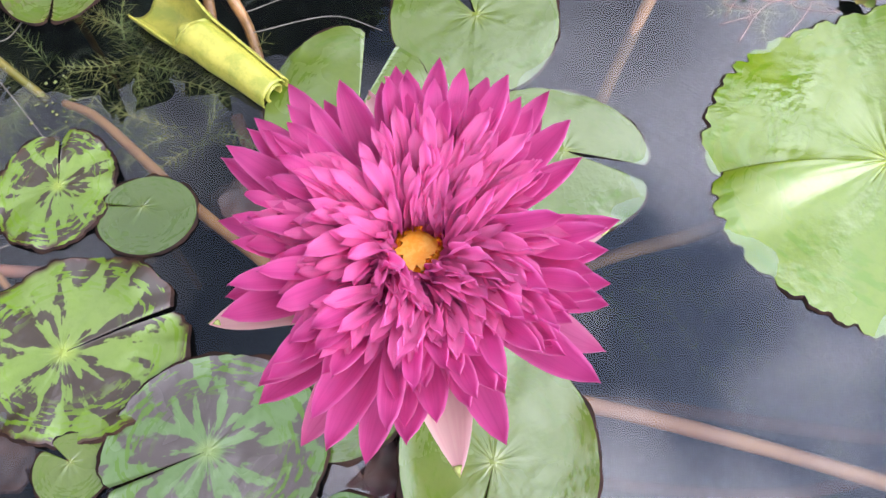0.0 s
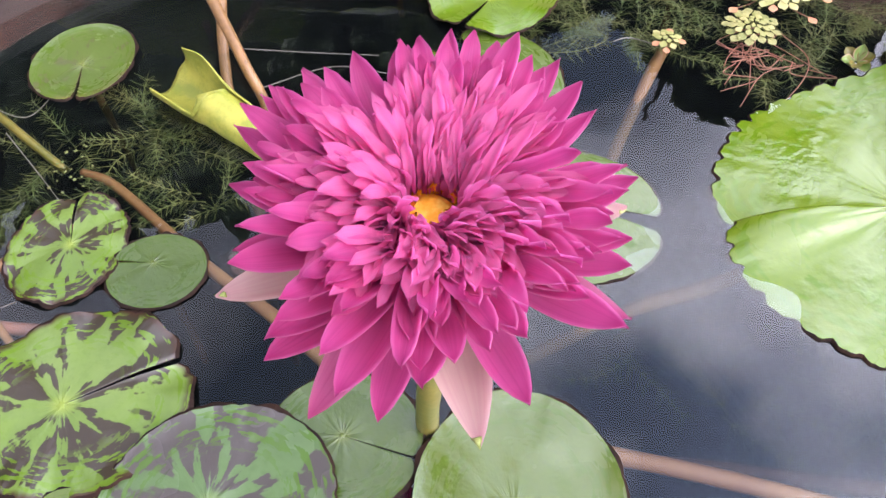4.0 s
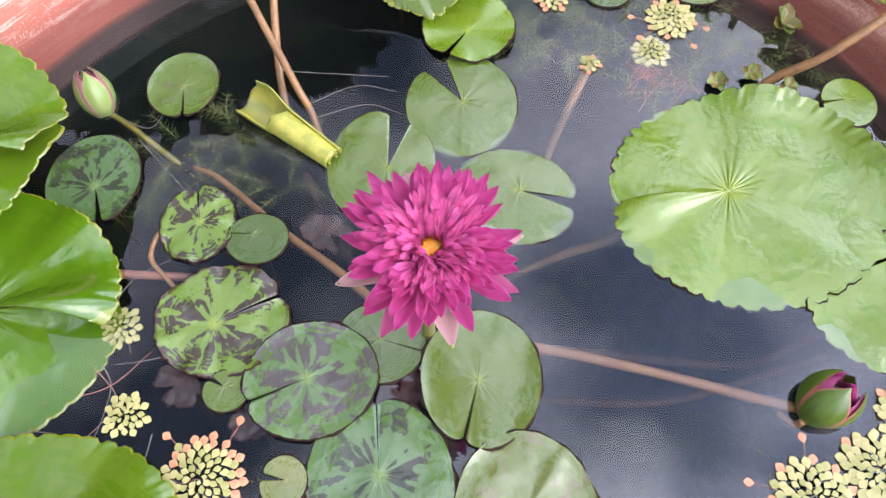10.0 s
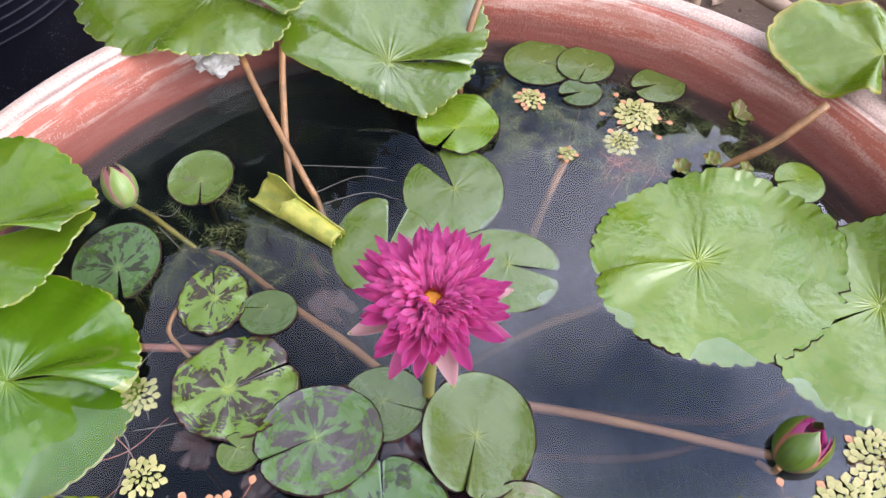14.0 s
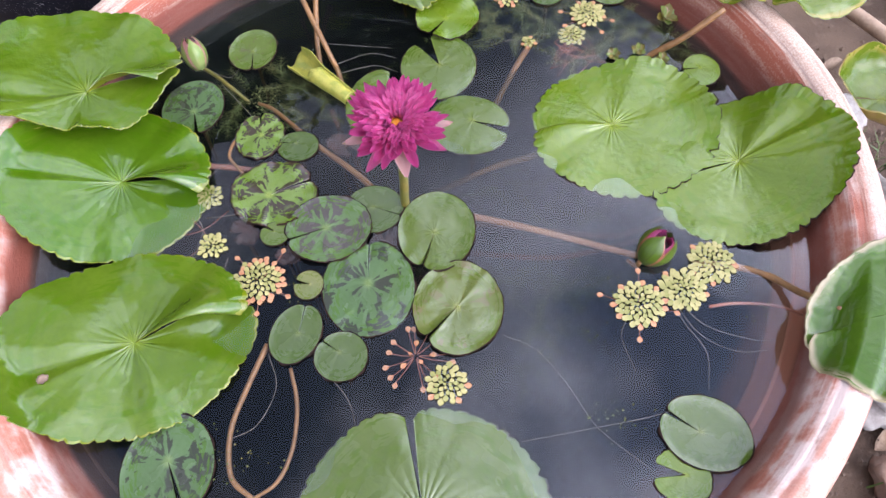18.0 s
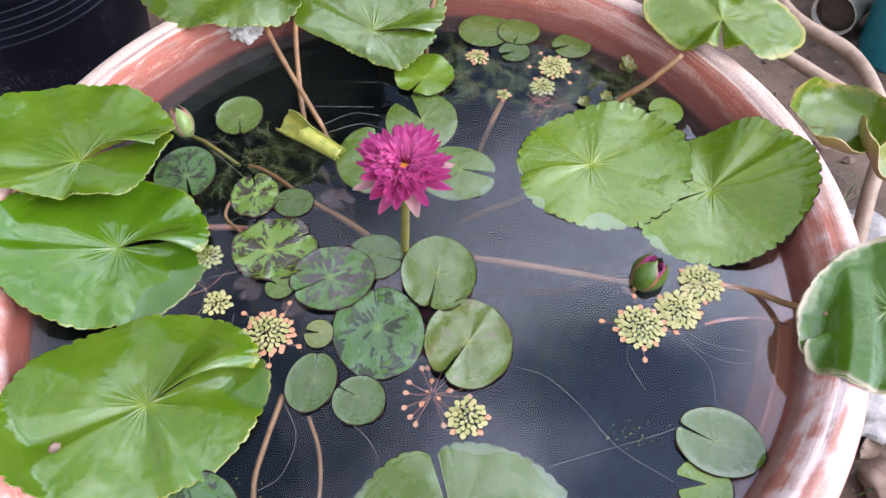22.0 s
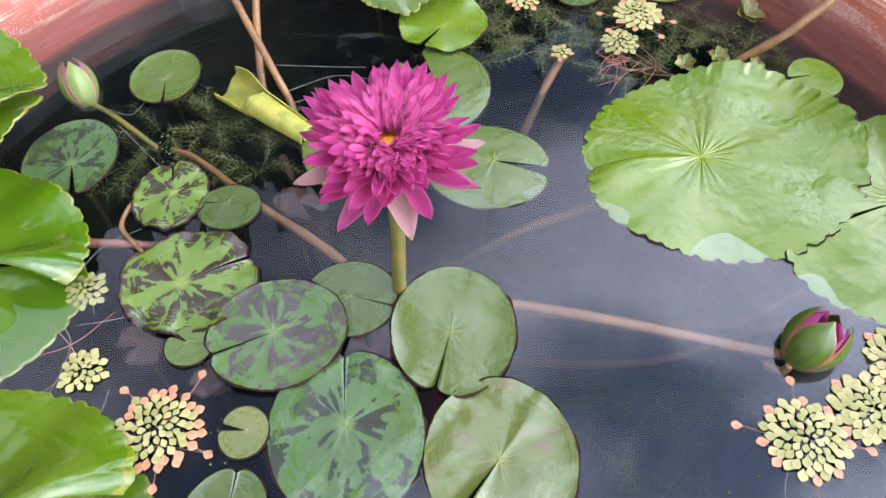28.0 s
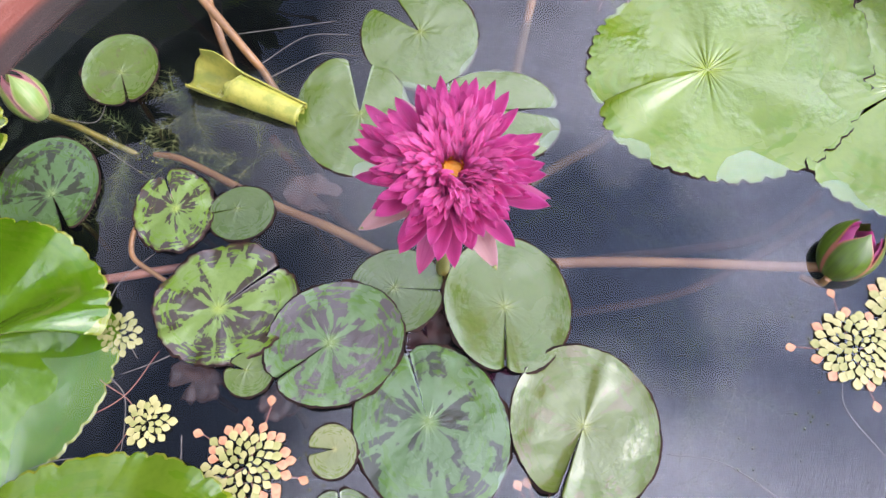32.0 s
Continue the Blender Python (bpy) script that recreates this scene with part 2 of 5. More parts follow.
M_MOT_MID = leaf_material("pad_mottled_mid", (0.102, 0.164, 0.062), (0.080, 0.136, 0.046), (0.070, 0.050, 0.052), 0.505, ribs=12, rough=0.22, relief_by=0.5, wax=0.12, shine=1.5)
M_MOT_SOFT = leaf_material("pad_mottled_soft", (0.088, 0.150, 0.058), (0.070, 0.124, 0.042), (0.034, 0.034, 0.026), 0.53, ribs=13, rough=0.22, relief_by=0.5, wax=0.12, shine=1.5)
M_FAINT = leaf_material("pad_faintly_spotted", (0.108, 0.152, 0.036), (0.086, 0.130, 0.026), (0.105, 0.110, 0.045), 0.60, ribs=13, rough=0.24, relief_by=0.5)
M_CREASED = leaf_material("pad_light_grey_green", (0.120, 0.150, 0.034), (0.094, 0.124, 0.023), (0.140, 0.125, 0.050), 0.585, rough=0.26, relief_by=0.6, wax=0.4)
M_YELLOW = leaf_material("pad_yellowing", (0.160, 0.170, 0.045), (0.110, 0.135, 0.030), rough=0.4)
# underside colour; also the dark outline standing for its reflection in the water
M_UNDER = plain("pad_underside_and_reflected_edge", (0.014, 0.009, 0.007), (0.030, 0.015, 0.010), 50, 0.7, IOR=1.15)
M_BACK = leaf_material("leaf_back_yellow_green", (0.24, 0.26, 0.016), (0.175, 0.21, 0.010), rough=0.35, ribs=13, glow=0.3)
M_ROLL = plain("rolled_leaf_skin", (0.36, 0.33, 0.055), (0.23, 0.25, 0.036), 70, 0.36)
M_PETAL = petal_material("petal_magenta", (0.77, 0.240, 0.500), (0.70, 0.130, 0.385), (0.42, 0.016, 0.150), 0.7)
M_PETAL_PALE = petal_material("petal_pale", (0.78, 0.46, 0.54), (0.70, 0.20, 0.40), (0.46, 0.022, 0.16), 0.6)
M_PETAL_IN = petal_material("petal_pink", (0.70, 0.120, 0.365), (0.82, 0.265, 0.510), (0.62, 0.085, 0.305), 0.35)
M_SEPAL = petal_material("sepal_cream", (0.80, 0.66, 0.58), (0.78, 0.58, 0.52), (0.62, 0.30, 0.36), 0.5)
M_SEPAL_TIP = plain("sepal_tip_green", (0.20, 0.24, 0.05), (0.30, 0.30, 0.10), 300, 0.5)
M_STAMEN = plain("stamen_orange", (0.84, 0.34, 0.008), (0.78, 0.25, 0.004), 500, 0.5)
M_HEART = plain("heart_yellow", (0.90, 0.50, 0.085), (0.86, 0.36, 0.020), 160, 0.5)
M_STEM = plain("stem_olive", (0.13, 0.12, 0.022), (0.20, 0.15, 0.03), 40, 0.35)
M_STALK = plain("stalk_brown", (0.26, 0.13, 0.045), (0.17, 0.085, 0.03), 45, 0.4)
M_DROWNED = plain("drowned_stalk", (0.19, 0.092, 0.026), (0.14, 0.060, 0.017), 30, 0.6)
M_REDSTALK = plain("red_stalk", (0.30, 0.10, 0.06), (0.36, 0.16, 0.10), 60, 0.5)
M_SUNK = plain("sunk_stalk", (0.24, 0.095, 0.055), (0.16, 0.065, 0.038), 30, 0.6)
M_SODDEN = plain("sodden_leaf", (0.046, 0.017, 0.008), (0.020, 0.009, 0.005), 40, 0.6)
M_ROOT = plain("pale_root", (0.22, 0.19, 0.16), (0.12, 0.10, 0.08), 80, 0.6)
M_WEED = plain("water_weed", (0.070, 0.100, 0.016), (0.135, 0.128, 0.030), 24, 0.6)
M_ROS_IN = plain("rosette_green", (0.23, 0.232, 0.060), (0.30, 0.285, 0.090), 160, 0.5)
M_ROS_MID = plain("rosette_yellow", (0.32, 0.292, 0.095), (0.39, 0.350, 0.135), 160, 0.5)
M_ROS_OUT = plain("rosette_orange", (0.40, 0.155, 0.070), (0.45, 0.24, 0.115), 160, 0.45)


def sepal_material(name, a, b, hem):
    """Green bud sepal, streaked along, with a reddish margin."""
    k = Nodes(name)
    u, v, _ = k.uv()
    streak = k.noise(1.0, 3.0, k.xyz(k.math("MULTIPLY", u, 14.0), k.math("MULTIPLY", v, 1.6), k.math("MULTIPLY", k.luck(), 30.0)))
    blush = k.noise(42.0, 3.0)
    col = k.mix(k.step(k.math("ADD", k.math("MULTIPLY", streak, 0.6), k.math("MULTIPLY", blush, 0.4)), 0.38, 0.64), a, b)
    margin = k.step(k.math("ADD", k.math("ABSOLUTE", k.math("SUBTRACT", k.math("MULTIPLY", u, 2.0), 1.0)), k.math("MULTIPLY", blush, 0.12)), 0.86, 1.02)
    col = k.mix(k.math("MULTIPLY", margin, 0.85), col, hem)
    return k.done(k.skin(col, 0.34, k.bump(streak, 0.15, 0.0008)))


M_BUD = sepal_material("bud_green", (0.068, 0.122, 0.007), (0.050, 0.080, 0.009), (0.34, 0.10, 0.07))
M_BUD_PALE = sepal_material("bud_pale_green", (0.13, 0.21, 0.035), (0.22, 0.25, 0.08), (0.42, 0.22, 0.17))
M_BUD_PINK = petal_material("bud_pink", (0.50, 0.24, 0.20), (0.62, 0.16, 0.34), (0.46, 0.06, 0.20))
M_BUD_BLUSH = petal_material("bud_blush", (0.55, 0.40, 0.30), (0.62, 0.36, 0.32), (0.46, 0.16, 0.18))
# near-black: the shade inside the opening bud, put into the core's colour
M_HOLLOW_SHADE = plain("bud_hollow_shade", (0.020, 0.006, 0.008), (0.030, 0.010, 0.012), 90, 0.6)
M_CHALK = plain("mortar_lump", (0.70, 0.66, 0.54), (0.38, 0.34, 0.25), 60, 0.7, 0.5, 0.004)
def speckled_black():
    """Black plastic with dried drops and dust."""
    k = Nodes("black_plastic")
    at = k.coords()
    dust = k.noise(5.0, 4.0, at)
    drop = k.math("MULTIPLY", k.step(k.noise(190.0, 2.0, at, 0.7), 0.625, 0.675), k.step(dust, 0.44, 0.62))
    col = k.mix(k.step(dust, 0.3, 0.7), (0.0025, 0.003, 0.006), (0.007, 0.008, 0.013))
    col = k.mix(k.math("MULTIPLY", drop, 0.8), col, (0.30, 0.30, 0.31))
    return k.done(k.skin(col, 0.42, k.bump(k.noise(60.0, 3.0, at), 0.12, 0.002), IOR=1.26))


M_BLACK = speckled_black()
M_DUST = plain("dusty_clay", (0.26, 0.175, 0.12), (0.11, 0.070, 0.048), 9, 0.85, 0.5, 0.006)
M_HOSE = plain("beige_hose", (0.36, 0.25, 0.16), (0.26, 0.175, 0.11), 30, 0.55)
M_HUSK = plain("leaf_pinkish_underside", (0.36, 0.24, 0.11), (0.30, 0.26, 0.05), 22, 0.5)
M_TURQ = plain("turquoise_plastic", (0.02, 0.32, 0.36), (0.03, 0.25, 0.29), 25, 0.35)
M_CUP = plain("dusty_clear_plastic", (0.52, 0.47, 0.38), (0.30, 0.26, 0.20), 18, 0.6)
M_STONE = plain("pale_stone", (0.40, 0.37, 0.33), (0.27, 0.24, 0.21), 30, 0.85, 0.5, 0.006)
M_DRY = plain("dry_leaf", (0.28, 0.20, 0.13), (0.17, 0.11, 0.07), 50, 0.75)
M_GRASS = plain("grass_blade", (0.09, 0.15, 0.03), (0.06, 0.11, 0.02), 40, 0.5)
M_BARK = plain("bark", (0.10, 0.075, 0.055), (0.06, 0.045, 0.035), 14, 0.9)
M_CROWN = plain("tree_leaf", (0.040, 0.065, 0.016), (0.055, 0.085, 0.020), 3, 0.5)


def clay_material():
    """Terracotta bowl: lime bands along the rim, bare red clay, scratches, grime; under water the gloom of depth is
    painted onto the wall.
    """
    k = Nodes("weathered_terracotta")
    at = k.place()
    x, y, z = k.parts(at)
    dx, dy = k.math("SUBTRACT", x, BOWL[0]), k.math("SUBTRACT", y, BOWL[1])
    r = k.math("SQRT", k.math("ADD", k.math("MULTIPLY", dx, dx), k.math("MULTIPLY", dy, dy)))
    a = k.math("ARCTAN2", dy, dx)
    cosine, sine = k.math("COSINE", a), k.math("SINE", a)

    def ring(turn, across):
        return k.xyz(k.math("MULTIPLY", cosine, turn), k.math("MULTIPLY", sine, turn), k.math("MULTIPLY", r, across))

    band = k.noise(1.0, 3.0, ring(1.6, 62.0), 0.5)
    scratch = k.noise(1.0, 4.0, ring(5.0, 230.0), 0.65)
    patch = k.noise(9.0, 5.0, at, 0.6)
    blot = k.noise(26.0, 4.0, at, 0.6)
    speck = k.noise(330.0, 3.0, at, 0.7)
    clay = k.mix(k.step(patch, 0.3, 0.7), (0.38, 0.102, 0.052), (0.25, 0.070, 0.039))
    clay = k.mix(k.math("MULTIPLY", k.step(scratch, 0.50, 0.66), 0.6), clay, (0.40, 0.19, 0.13))
    lime = k.mix(k.step(speck, 0.35, 0.65), (0.62, 0.49, 0.38), (0.46, 0.30, 0.215))
    outer = k.math("SUBTRACT", k.step(r, 0.622, 0.652, -0.06, 0.17), k.math("MULTIPLY", sine, 0.01))
    white = k.math("ADD", band, k.math("MULTIPLY", k.math("SUBTRACT", speck, 0.5), 0.14))
    white = k.math("ADD", white, k.math("MULTIPLY", k.math("SUBTRACT", scratch, 0.5), 0.36))
    white = k.math("ADD", white, k.math("MULTIPLY", k.math("SUBTRACT", blot, 0.5), 0.12))
    worn = k.math("MULTIPLY", k.step(k.math("ADD", k.math("ADD", k.math("MULTIPLY", cosine, 0.66), k.math("MULTIPLY", sine, 0.75)), k.math("MULTIPLY", k.math("SUBTRACT", patch, 0.5), 0.12)), 0.955, 0.995), k.step(r, 0.640, 0.652, 0.0, 0.22))
    mask = k.step(k.math("ADD", k.math("ADD", white, outer), worn), 0.47, 0.55)
    col = k.mix(k.math("MULTIPLY", mask, 0.92), clay, lime)
    dots = k.math("MULTIPLY", k.step(k.noise(420.0, 2.0, at, 0.5), 0.62, 0.66), 0.4)
    col = k.mix(k.math("MULTIPLY", dots, k.step(patch, 0.40, 0.6)), col, (0.60, 0.54, 0.47))
    grey = k.math("MULTIPLY", k.step(k.noise(1.0, 5.0, ring(4.0, 70.0), 0.65), 0.52, 0.64), k.step(blot, 0.35, 0.6))
    col = k.mix(k.math("MULTIPLY", grey, 0.45), col, (0.20, 0.125, 0.09))
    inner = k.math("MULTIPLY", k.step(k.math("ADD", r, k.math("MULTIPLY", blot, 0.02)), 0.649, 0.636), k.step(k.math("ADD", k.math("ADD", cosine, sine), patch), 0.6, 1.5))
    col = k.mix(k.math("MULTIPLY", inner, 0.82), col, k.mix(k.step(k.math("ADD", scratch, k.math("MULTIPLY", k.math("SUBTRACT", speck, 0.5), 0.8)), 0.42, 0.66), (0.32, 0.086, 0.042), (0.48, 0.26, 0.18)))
    groove = k.math("MULTIPLY", k.step(k.math("ABSOLUTE", k.math("SUBTRACT", r, 0.643)), 0.005, 0.001), k.step(scratch, 0.3, 0.6))
    col = k.mix(k.math("MULTIPLY", groove, 0.7), col, (0.12, 0.065, 0.05))
    blush = k.math("MULTIPLY", k.step(k.math("SUBTRACT", k.math("ADD", k.math("MULTIPLY", k.math("ABSOLUTE", cosine), 0.9), k.math("MULTIPLY", patch, 0.5)), k.math("MULTIPLY", sine, 0.9)), 0.9, 1.5), k.step(blot, 0.30, 0.55, 0.35, 0.85))
    pink = k.mix(k.step(k.math("ADD", k.math("MULTIPLY", band, 0.6), k.math("MULTIPLY", blot, 0.4)), 0.44, 0.58), (0.55, 0.21, 0.14), (0.72, 0.57, 0.49))
    col = k.mix(blush, col, pink)
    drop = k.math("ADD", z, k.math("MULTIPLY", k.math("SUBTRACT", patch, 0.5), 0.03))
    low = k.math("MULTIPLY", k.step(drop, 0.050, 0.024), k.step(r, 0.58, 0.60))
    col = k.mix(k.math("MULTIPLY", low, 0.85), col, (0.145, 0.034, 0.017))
    # below the waterline: dark brown, turning pinkish red towards the near right
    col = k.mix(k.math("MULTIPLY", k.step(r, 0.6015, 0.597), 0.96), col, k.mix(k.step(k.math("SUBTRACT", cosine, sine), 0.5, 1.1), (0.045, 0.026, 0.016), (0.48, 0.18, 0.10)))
    # near-black painted in further down, for light lost in deep murky water
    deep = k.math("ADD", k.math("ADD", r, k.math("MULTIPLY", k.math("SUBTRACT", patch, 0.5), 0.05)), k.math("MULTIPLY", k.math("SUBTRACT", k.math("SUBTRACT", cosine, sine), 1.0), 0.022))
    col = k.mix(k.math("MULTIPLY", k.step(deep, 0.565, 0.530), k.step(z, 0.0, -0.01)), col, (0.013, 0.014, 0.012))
    height = k.math("ADD", k.math("ADD", band, k.math("MULTIPLY", scratch, 0.5)), k.math("ADD", k.math("MULTIPLY", blot, 0.7), k.math("MULTIPLY", speck, 0.3)))
    return k.done(k.skin(col, 0.68, k.bump(height, 0.7, 0.005)))


def soil_material():
    k = Nodes("garden_soil")
    at = k.place()
    a, b, c = k.noise(3.0, 4.0, at), k.noise(26.0, 5.0, at), k.noise(150.0, 4.0, at, 0.7)
    col = k.mix(k.step(a, 0.35, 0.65), (0.085, 0.054, 0.034), (0.160, 0.106, 0.068))
    col = k.mix(k.math("MULTIPLY", k.step(b, 0.52, 0.7), 0.6), col, (0.20, 0.140, 0.095))
    col = k.mix(k.math("MULTIPLY", k.step(c, 0.55, 0.75), 0.5), col, (0.045, 0.033, 0.027))
    return k.done(k.skin(col, 0.9, k.bump(k.math("ADD", b, k.math("MULTIPLY", c, 0.5)), 0.8, 0.012)))


def water_material():
    """Still pond water: clear to the stalks just below, slightly cloudy, mirror of the sky."""
    k = Nodes("pond_water")
    clear = k.node("BsdfTransparent", Color=(0.94, 0.96, 0.95)).outputs[0]
    silt = k.node("BsdfDiffuse", Color=(0.060, 0.070, 0.090)).outputs[0]
    body = join(k, 0.015, clear, silt)
    at = k.place()
    swell = k.math("ADD", k.math("MULTIPLY", k.noise(7.0, 1.0, at), 1.0), k.math("MULTIPLY", k.noise(26.0, 1.0, at), 0.22))
    normal = k.bump(swell, 1.0, 0.0011)
    mirror = k.node("BsdfGlossy", Color=(1, 1, 1), Roughness=0.0, Normal=normal).outputs[0]
    graze = k.math("POWER", k.node("LayerWeight", Blend=0.5, Normal=normal).outputs["Facing"], 5.0)
    fac = k.math("MULTIPLY_ADD", graze, 0.94, 0.058)
    return k.done(join(k, fac, body, mirror))


def murk_material():
    """An added tinted sheet in the cloudy water, for light lost with depth: it dims what lies below it, unevenly."""
    k = Nodes("murk_dimming")
    cloud = k.noise(6.0, 3.0, k.place())
    return k.done(k.node("BsdfTransparent", Color=k.mix(k.step(cloud, 0.3, 0.7), (0.52, 0.56, 0.55), (0.66, 0.69, 0.66))).outputs[0])


BOWL = (-0.006, 0.128)
M_CLAY, M_SOIL, M_WATER, M_MURK = clay_material(), soil_material(), water_material(), murk_material()


# ---- builders ----
def link(name, verts, faces, material, parent=None, label="", uvs=None, smooth=True, slots=None):
    """One mesh object; under parent where there is one."""
    me = bpy.data.meshes.new(name)
    me.from_pydata([tuple(v) for v in verts], [], faces)
    for m in (material if isinstance(material, (list, tuple)) else [material]):
        me.materials.append(m)
    if uvs is not None:
        layer = me.uv_layers.new(name="uv")
        idx = np.empty(len(me.loops), dtype=np.int32)
        me.loops.foreach_get("vertex_index", idx)
        layer.data.foreach_set("uv", np.asarray(uvs, dtype=np.float32)[idx].ravel())
    if smooth:
        me.polygons.foreach_set("use_smooth", [True] * len(me.polygons))
    if slots is not None:
        me.polygons.foreach_set("material_index", slots)
    me.update()
    ob = new(name, me)
    if parent is not None:
        ob.parent = parent
    if label:
        ob["label"] = label
    return ob


def thing(name, label, category, m=None, group="", kind=""):
    ob = tagged(new(name), label, category, group, kind)
    if m is not None:
        ob.matrix_world = m
    return ob


def again(name, mesh, parent, m, material=None):
    """One more part on a mesh that is shared."""
    ob = new(name, mesh)
    ob.parent = parent
    ob.matrix_local = m
    return ob


def glide(points, n):
    """A smooth line through the points."""
    p = [Vector(q) for q in points]
    p = [2 * p[0] - p[1]] + p + [2 * p[-1] - p[-2]]
    out = []
    for i in range(1, len(p) - 2):
        for j in range(n):
            t = j / n
            a, b, c, d = p[i - 1], p[i], p[i + 1], p[i + 2]
            out.append(0.5 * ((2 * b) + (c - a) * t + (2 * a - 5 * b + 4 * c - d) * t * t + (3 * b - a - 3 * c + d) * t ** 3))
    out.append(p[-2])
    return out


def tube_data(points, r0, r1, sides=8, n=8, wobble=0.0):
    line = glide(points, n) if len(points) > 1 else points
    verts, faces = [], []
    up = Vector((0.3, 0.2, 1)).normalized()
    for i, p in enumerate(line):
        d = (line[min(i + 1, len(line) - 1)] - line[max(i - 1, 0)]).normalized()
        s = d.cross(up)
        s = s.normalized() if s.length > 1e-4 else Vector((1, 0, 0))
        t = s.cross(d)
        f = i / (len(line) - 1)
        r = (r0 + (r1 - r0) * f) * (1 + wobble * noise.noise(p * 60))
        for j in range(sides):
            a = 2 * math.pi * j / sides
            verts.append(p + r * (math.cos(a) * s + math.sin(a) * t))
    for i in range(len(line) - 1):
        for j in range(sides):
            a, b = i * sides + j, i * sides + (j + 1) % sides
            faces.append((a, b, b + sides, a + sides))
    faces.append(tuple(range(sides))[::-1])
    faces.append(tuple(range((len(line) - 1) * sides, len(line) * sides)))
    return verts, faces


def tube(name, points, r0, r1, material, parent=None, label="", sides=8, n=8, wobble=0.08):
    v, f = tube_data(points, r0, r1, sides, n, wobble)
    return link(name, v, f, material, parent, label)


def lathe(name, profile, material, parent=None, label="", sides=96, centre=(0, 0), close=False, wobble=0.0):
    verts, faces = [], []
    for j in range(sides):
        a = 2 * math.pi * j / sides
        for r, z in profile:
            k = 1 + wobble * noise.noise(Vector((math.cos(a) * 2, math.sin(a) * 2, z * 3)))
            verts.append((centre[0] + r * k * math.cos(a), centre[1] + r * k * math.sin(a), z))
    n = len(profile)
    for j in range(sides):
        for i in range(n - 1):
            a, b = j * n + i, ((j + 1) % sides) * n + i
            faces.append((a, b, b + 1, a + 1))
    return link(name, verts, faces, material, parent, label)


RIM_R = (0.0, 0.565, 0.598, 0.613, 0.630, 0.645, 0.670, 0.690, 0.76, 1.0)
RIM_Z = (-0.004, -0.004, 0.004, 0.036, 0.074, 0.088, 0.091, 0.080, 0.0, -0.15)


def soft(h):
    """What lies on a support: never below it, easing down to it."""
    return 0.5 * (h + math.sqrt(h * h + 0.000004))


def blade(parent, centre, rx, ry, rot, notch, gap, material, seed, tooth=0.0, teeth=40, curl=0.0, wave=0.0, waves=5, ribs=11,
          rib=0.00035, drape=None, dip=0.0, dome=0.0, billow=0.0, sag=0.0, lift=0.0, fold=(), ridge=(), crumple=0.0, under=None, spread=112, rings=16, trim=(), lip=0.0024, hem=()):
    """The blade of a lily leaf about its hub. centre: middle of its oval from the hub; notch and gap: direction and
    half angle of the cleft;
    curl: rise of the margin; sag: fall towards the margin; lift: rise of one lip of the cleft; fold: (direction, rise,
    width) ridges; trim: (direction, distance) straight margins turned under; hem: (direction, rise, width) stretches of
    margin turned up; lip: how far the dark underside is drawn out past the margin, as a painted dark reflection round
    the leaf."""
    spread = int(spread * 1.7) if spread > 150 else spread
    rnd = random.Random(seed)
    ph = [rnd.uniform(0, 6.28) for _ in range(6)]
    crisp = 1.9 / min(rx, ry)
    cr, sr = math.cos(radians(rot)), math.sin(radians(rot))
    verts, uvs, mid = [], [], []
    lo, hi = notch + gap, notch + 360 - gap

    def reach(a):
        d = (math.cos(a), math.sin(a))
        px, py = -centre[0], -centre[1]
        px, py = (px * cr + py * sr) / rx, (-px * sr + py * cr) / ry
        qx, qy = (d[0] * cr + d[1] * sr) / rx, (-d[0] * sr + d[1] * cr) / ry
        A, B, C = qx * qx + qy * qy, px * qx + py * qy, px * px + py * py - 1
        return (-B + math.sqrt(max(0, B * B - A * C))) / A

    def height(a, s, x, y, frac):
        z = curl * s ** 7 + wave * s ** 3 * math.sin(waves * a + ph[0]) + 0.4 * wave * s ** 4 * math.sin((2 * waves + 1) * a + ph[1]) - sag * s * s
        z += rib * 1.3 * (s / 0.10) * math.exp(1 - s / 0.10) * (0.45 + 1.2 * noise.noise(Vector((a * 2.5, seed, 1)))) * abs(math.sin(ribs * a / 2 + ph[2] + 1.5 * noise.noise(Vector((a * 2, 5, seed)))))
        z += billow * 4 * s * (1.08 - s) * noise.noise(Vector((x * 9 + seed, y * 9, seed * 3.7)))
        z += dome * (1 - s * s) - dip * s ** 3 * (0.75 + 1.1 * noise.noise(Vector((math.cos(a) * 1.3, math.sin(a) * 1.3, seed * 2.3))))
        z += 0.25 * dip * noise.noise(Vector((x * 11, y * 11, seed * 5.1)))
        z += rib * 1.6 * s * noise.noise(Vector((x * 16, y * 16, seed * 1.7)))
        z += crumple * s * noise.noise(Vector((x * crisp, y * crisp, seed * 3.1))) + 0.12 * crumple * noise.noise(Vector((x * 70, y * 70, seed)))
        z += lift * math.sin(2.45 * s) * math.exp(-((frac * 360) / 20) ** 2)
        for ang, rise, width in ridge:
            d = (math.degrees(a) - ang + 180) % 360 - 180
            z += rise * 2.1 * s * (1 - s ** 3) * math.exp(-(d / width) ** 2)
        for ang, rise, width in hem:
            d = (math.degrees(a) - ang + 180) % 360 - 180
            z += rise * s ** 5 * math.exp(-(d / width) ** 2)
        for ang, rise, width in fold:
            d = (math.degrees(a) - ang + 180) % 360 - 180
            z += rise * s * math.exp(-(d / width) ** 2)
        if drape:
            far = math.hypot(drape[0] + x - BOWL[0], drape[1] + y - BOWL[1])
            rest = float(np.interp(far, RIM_R, RIM_Z)) - drape[2]
            z = rest + soft(z - rest)
        return z

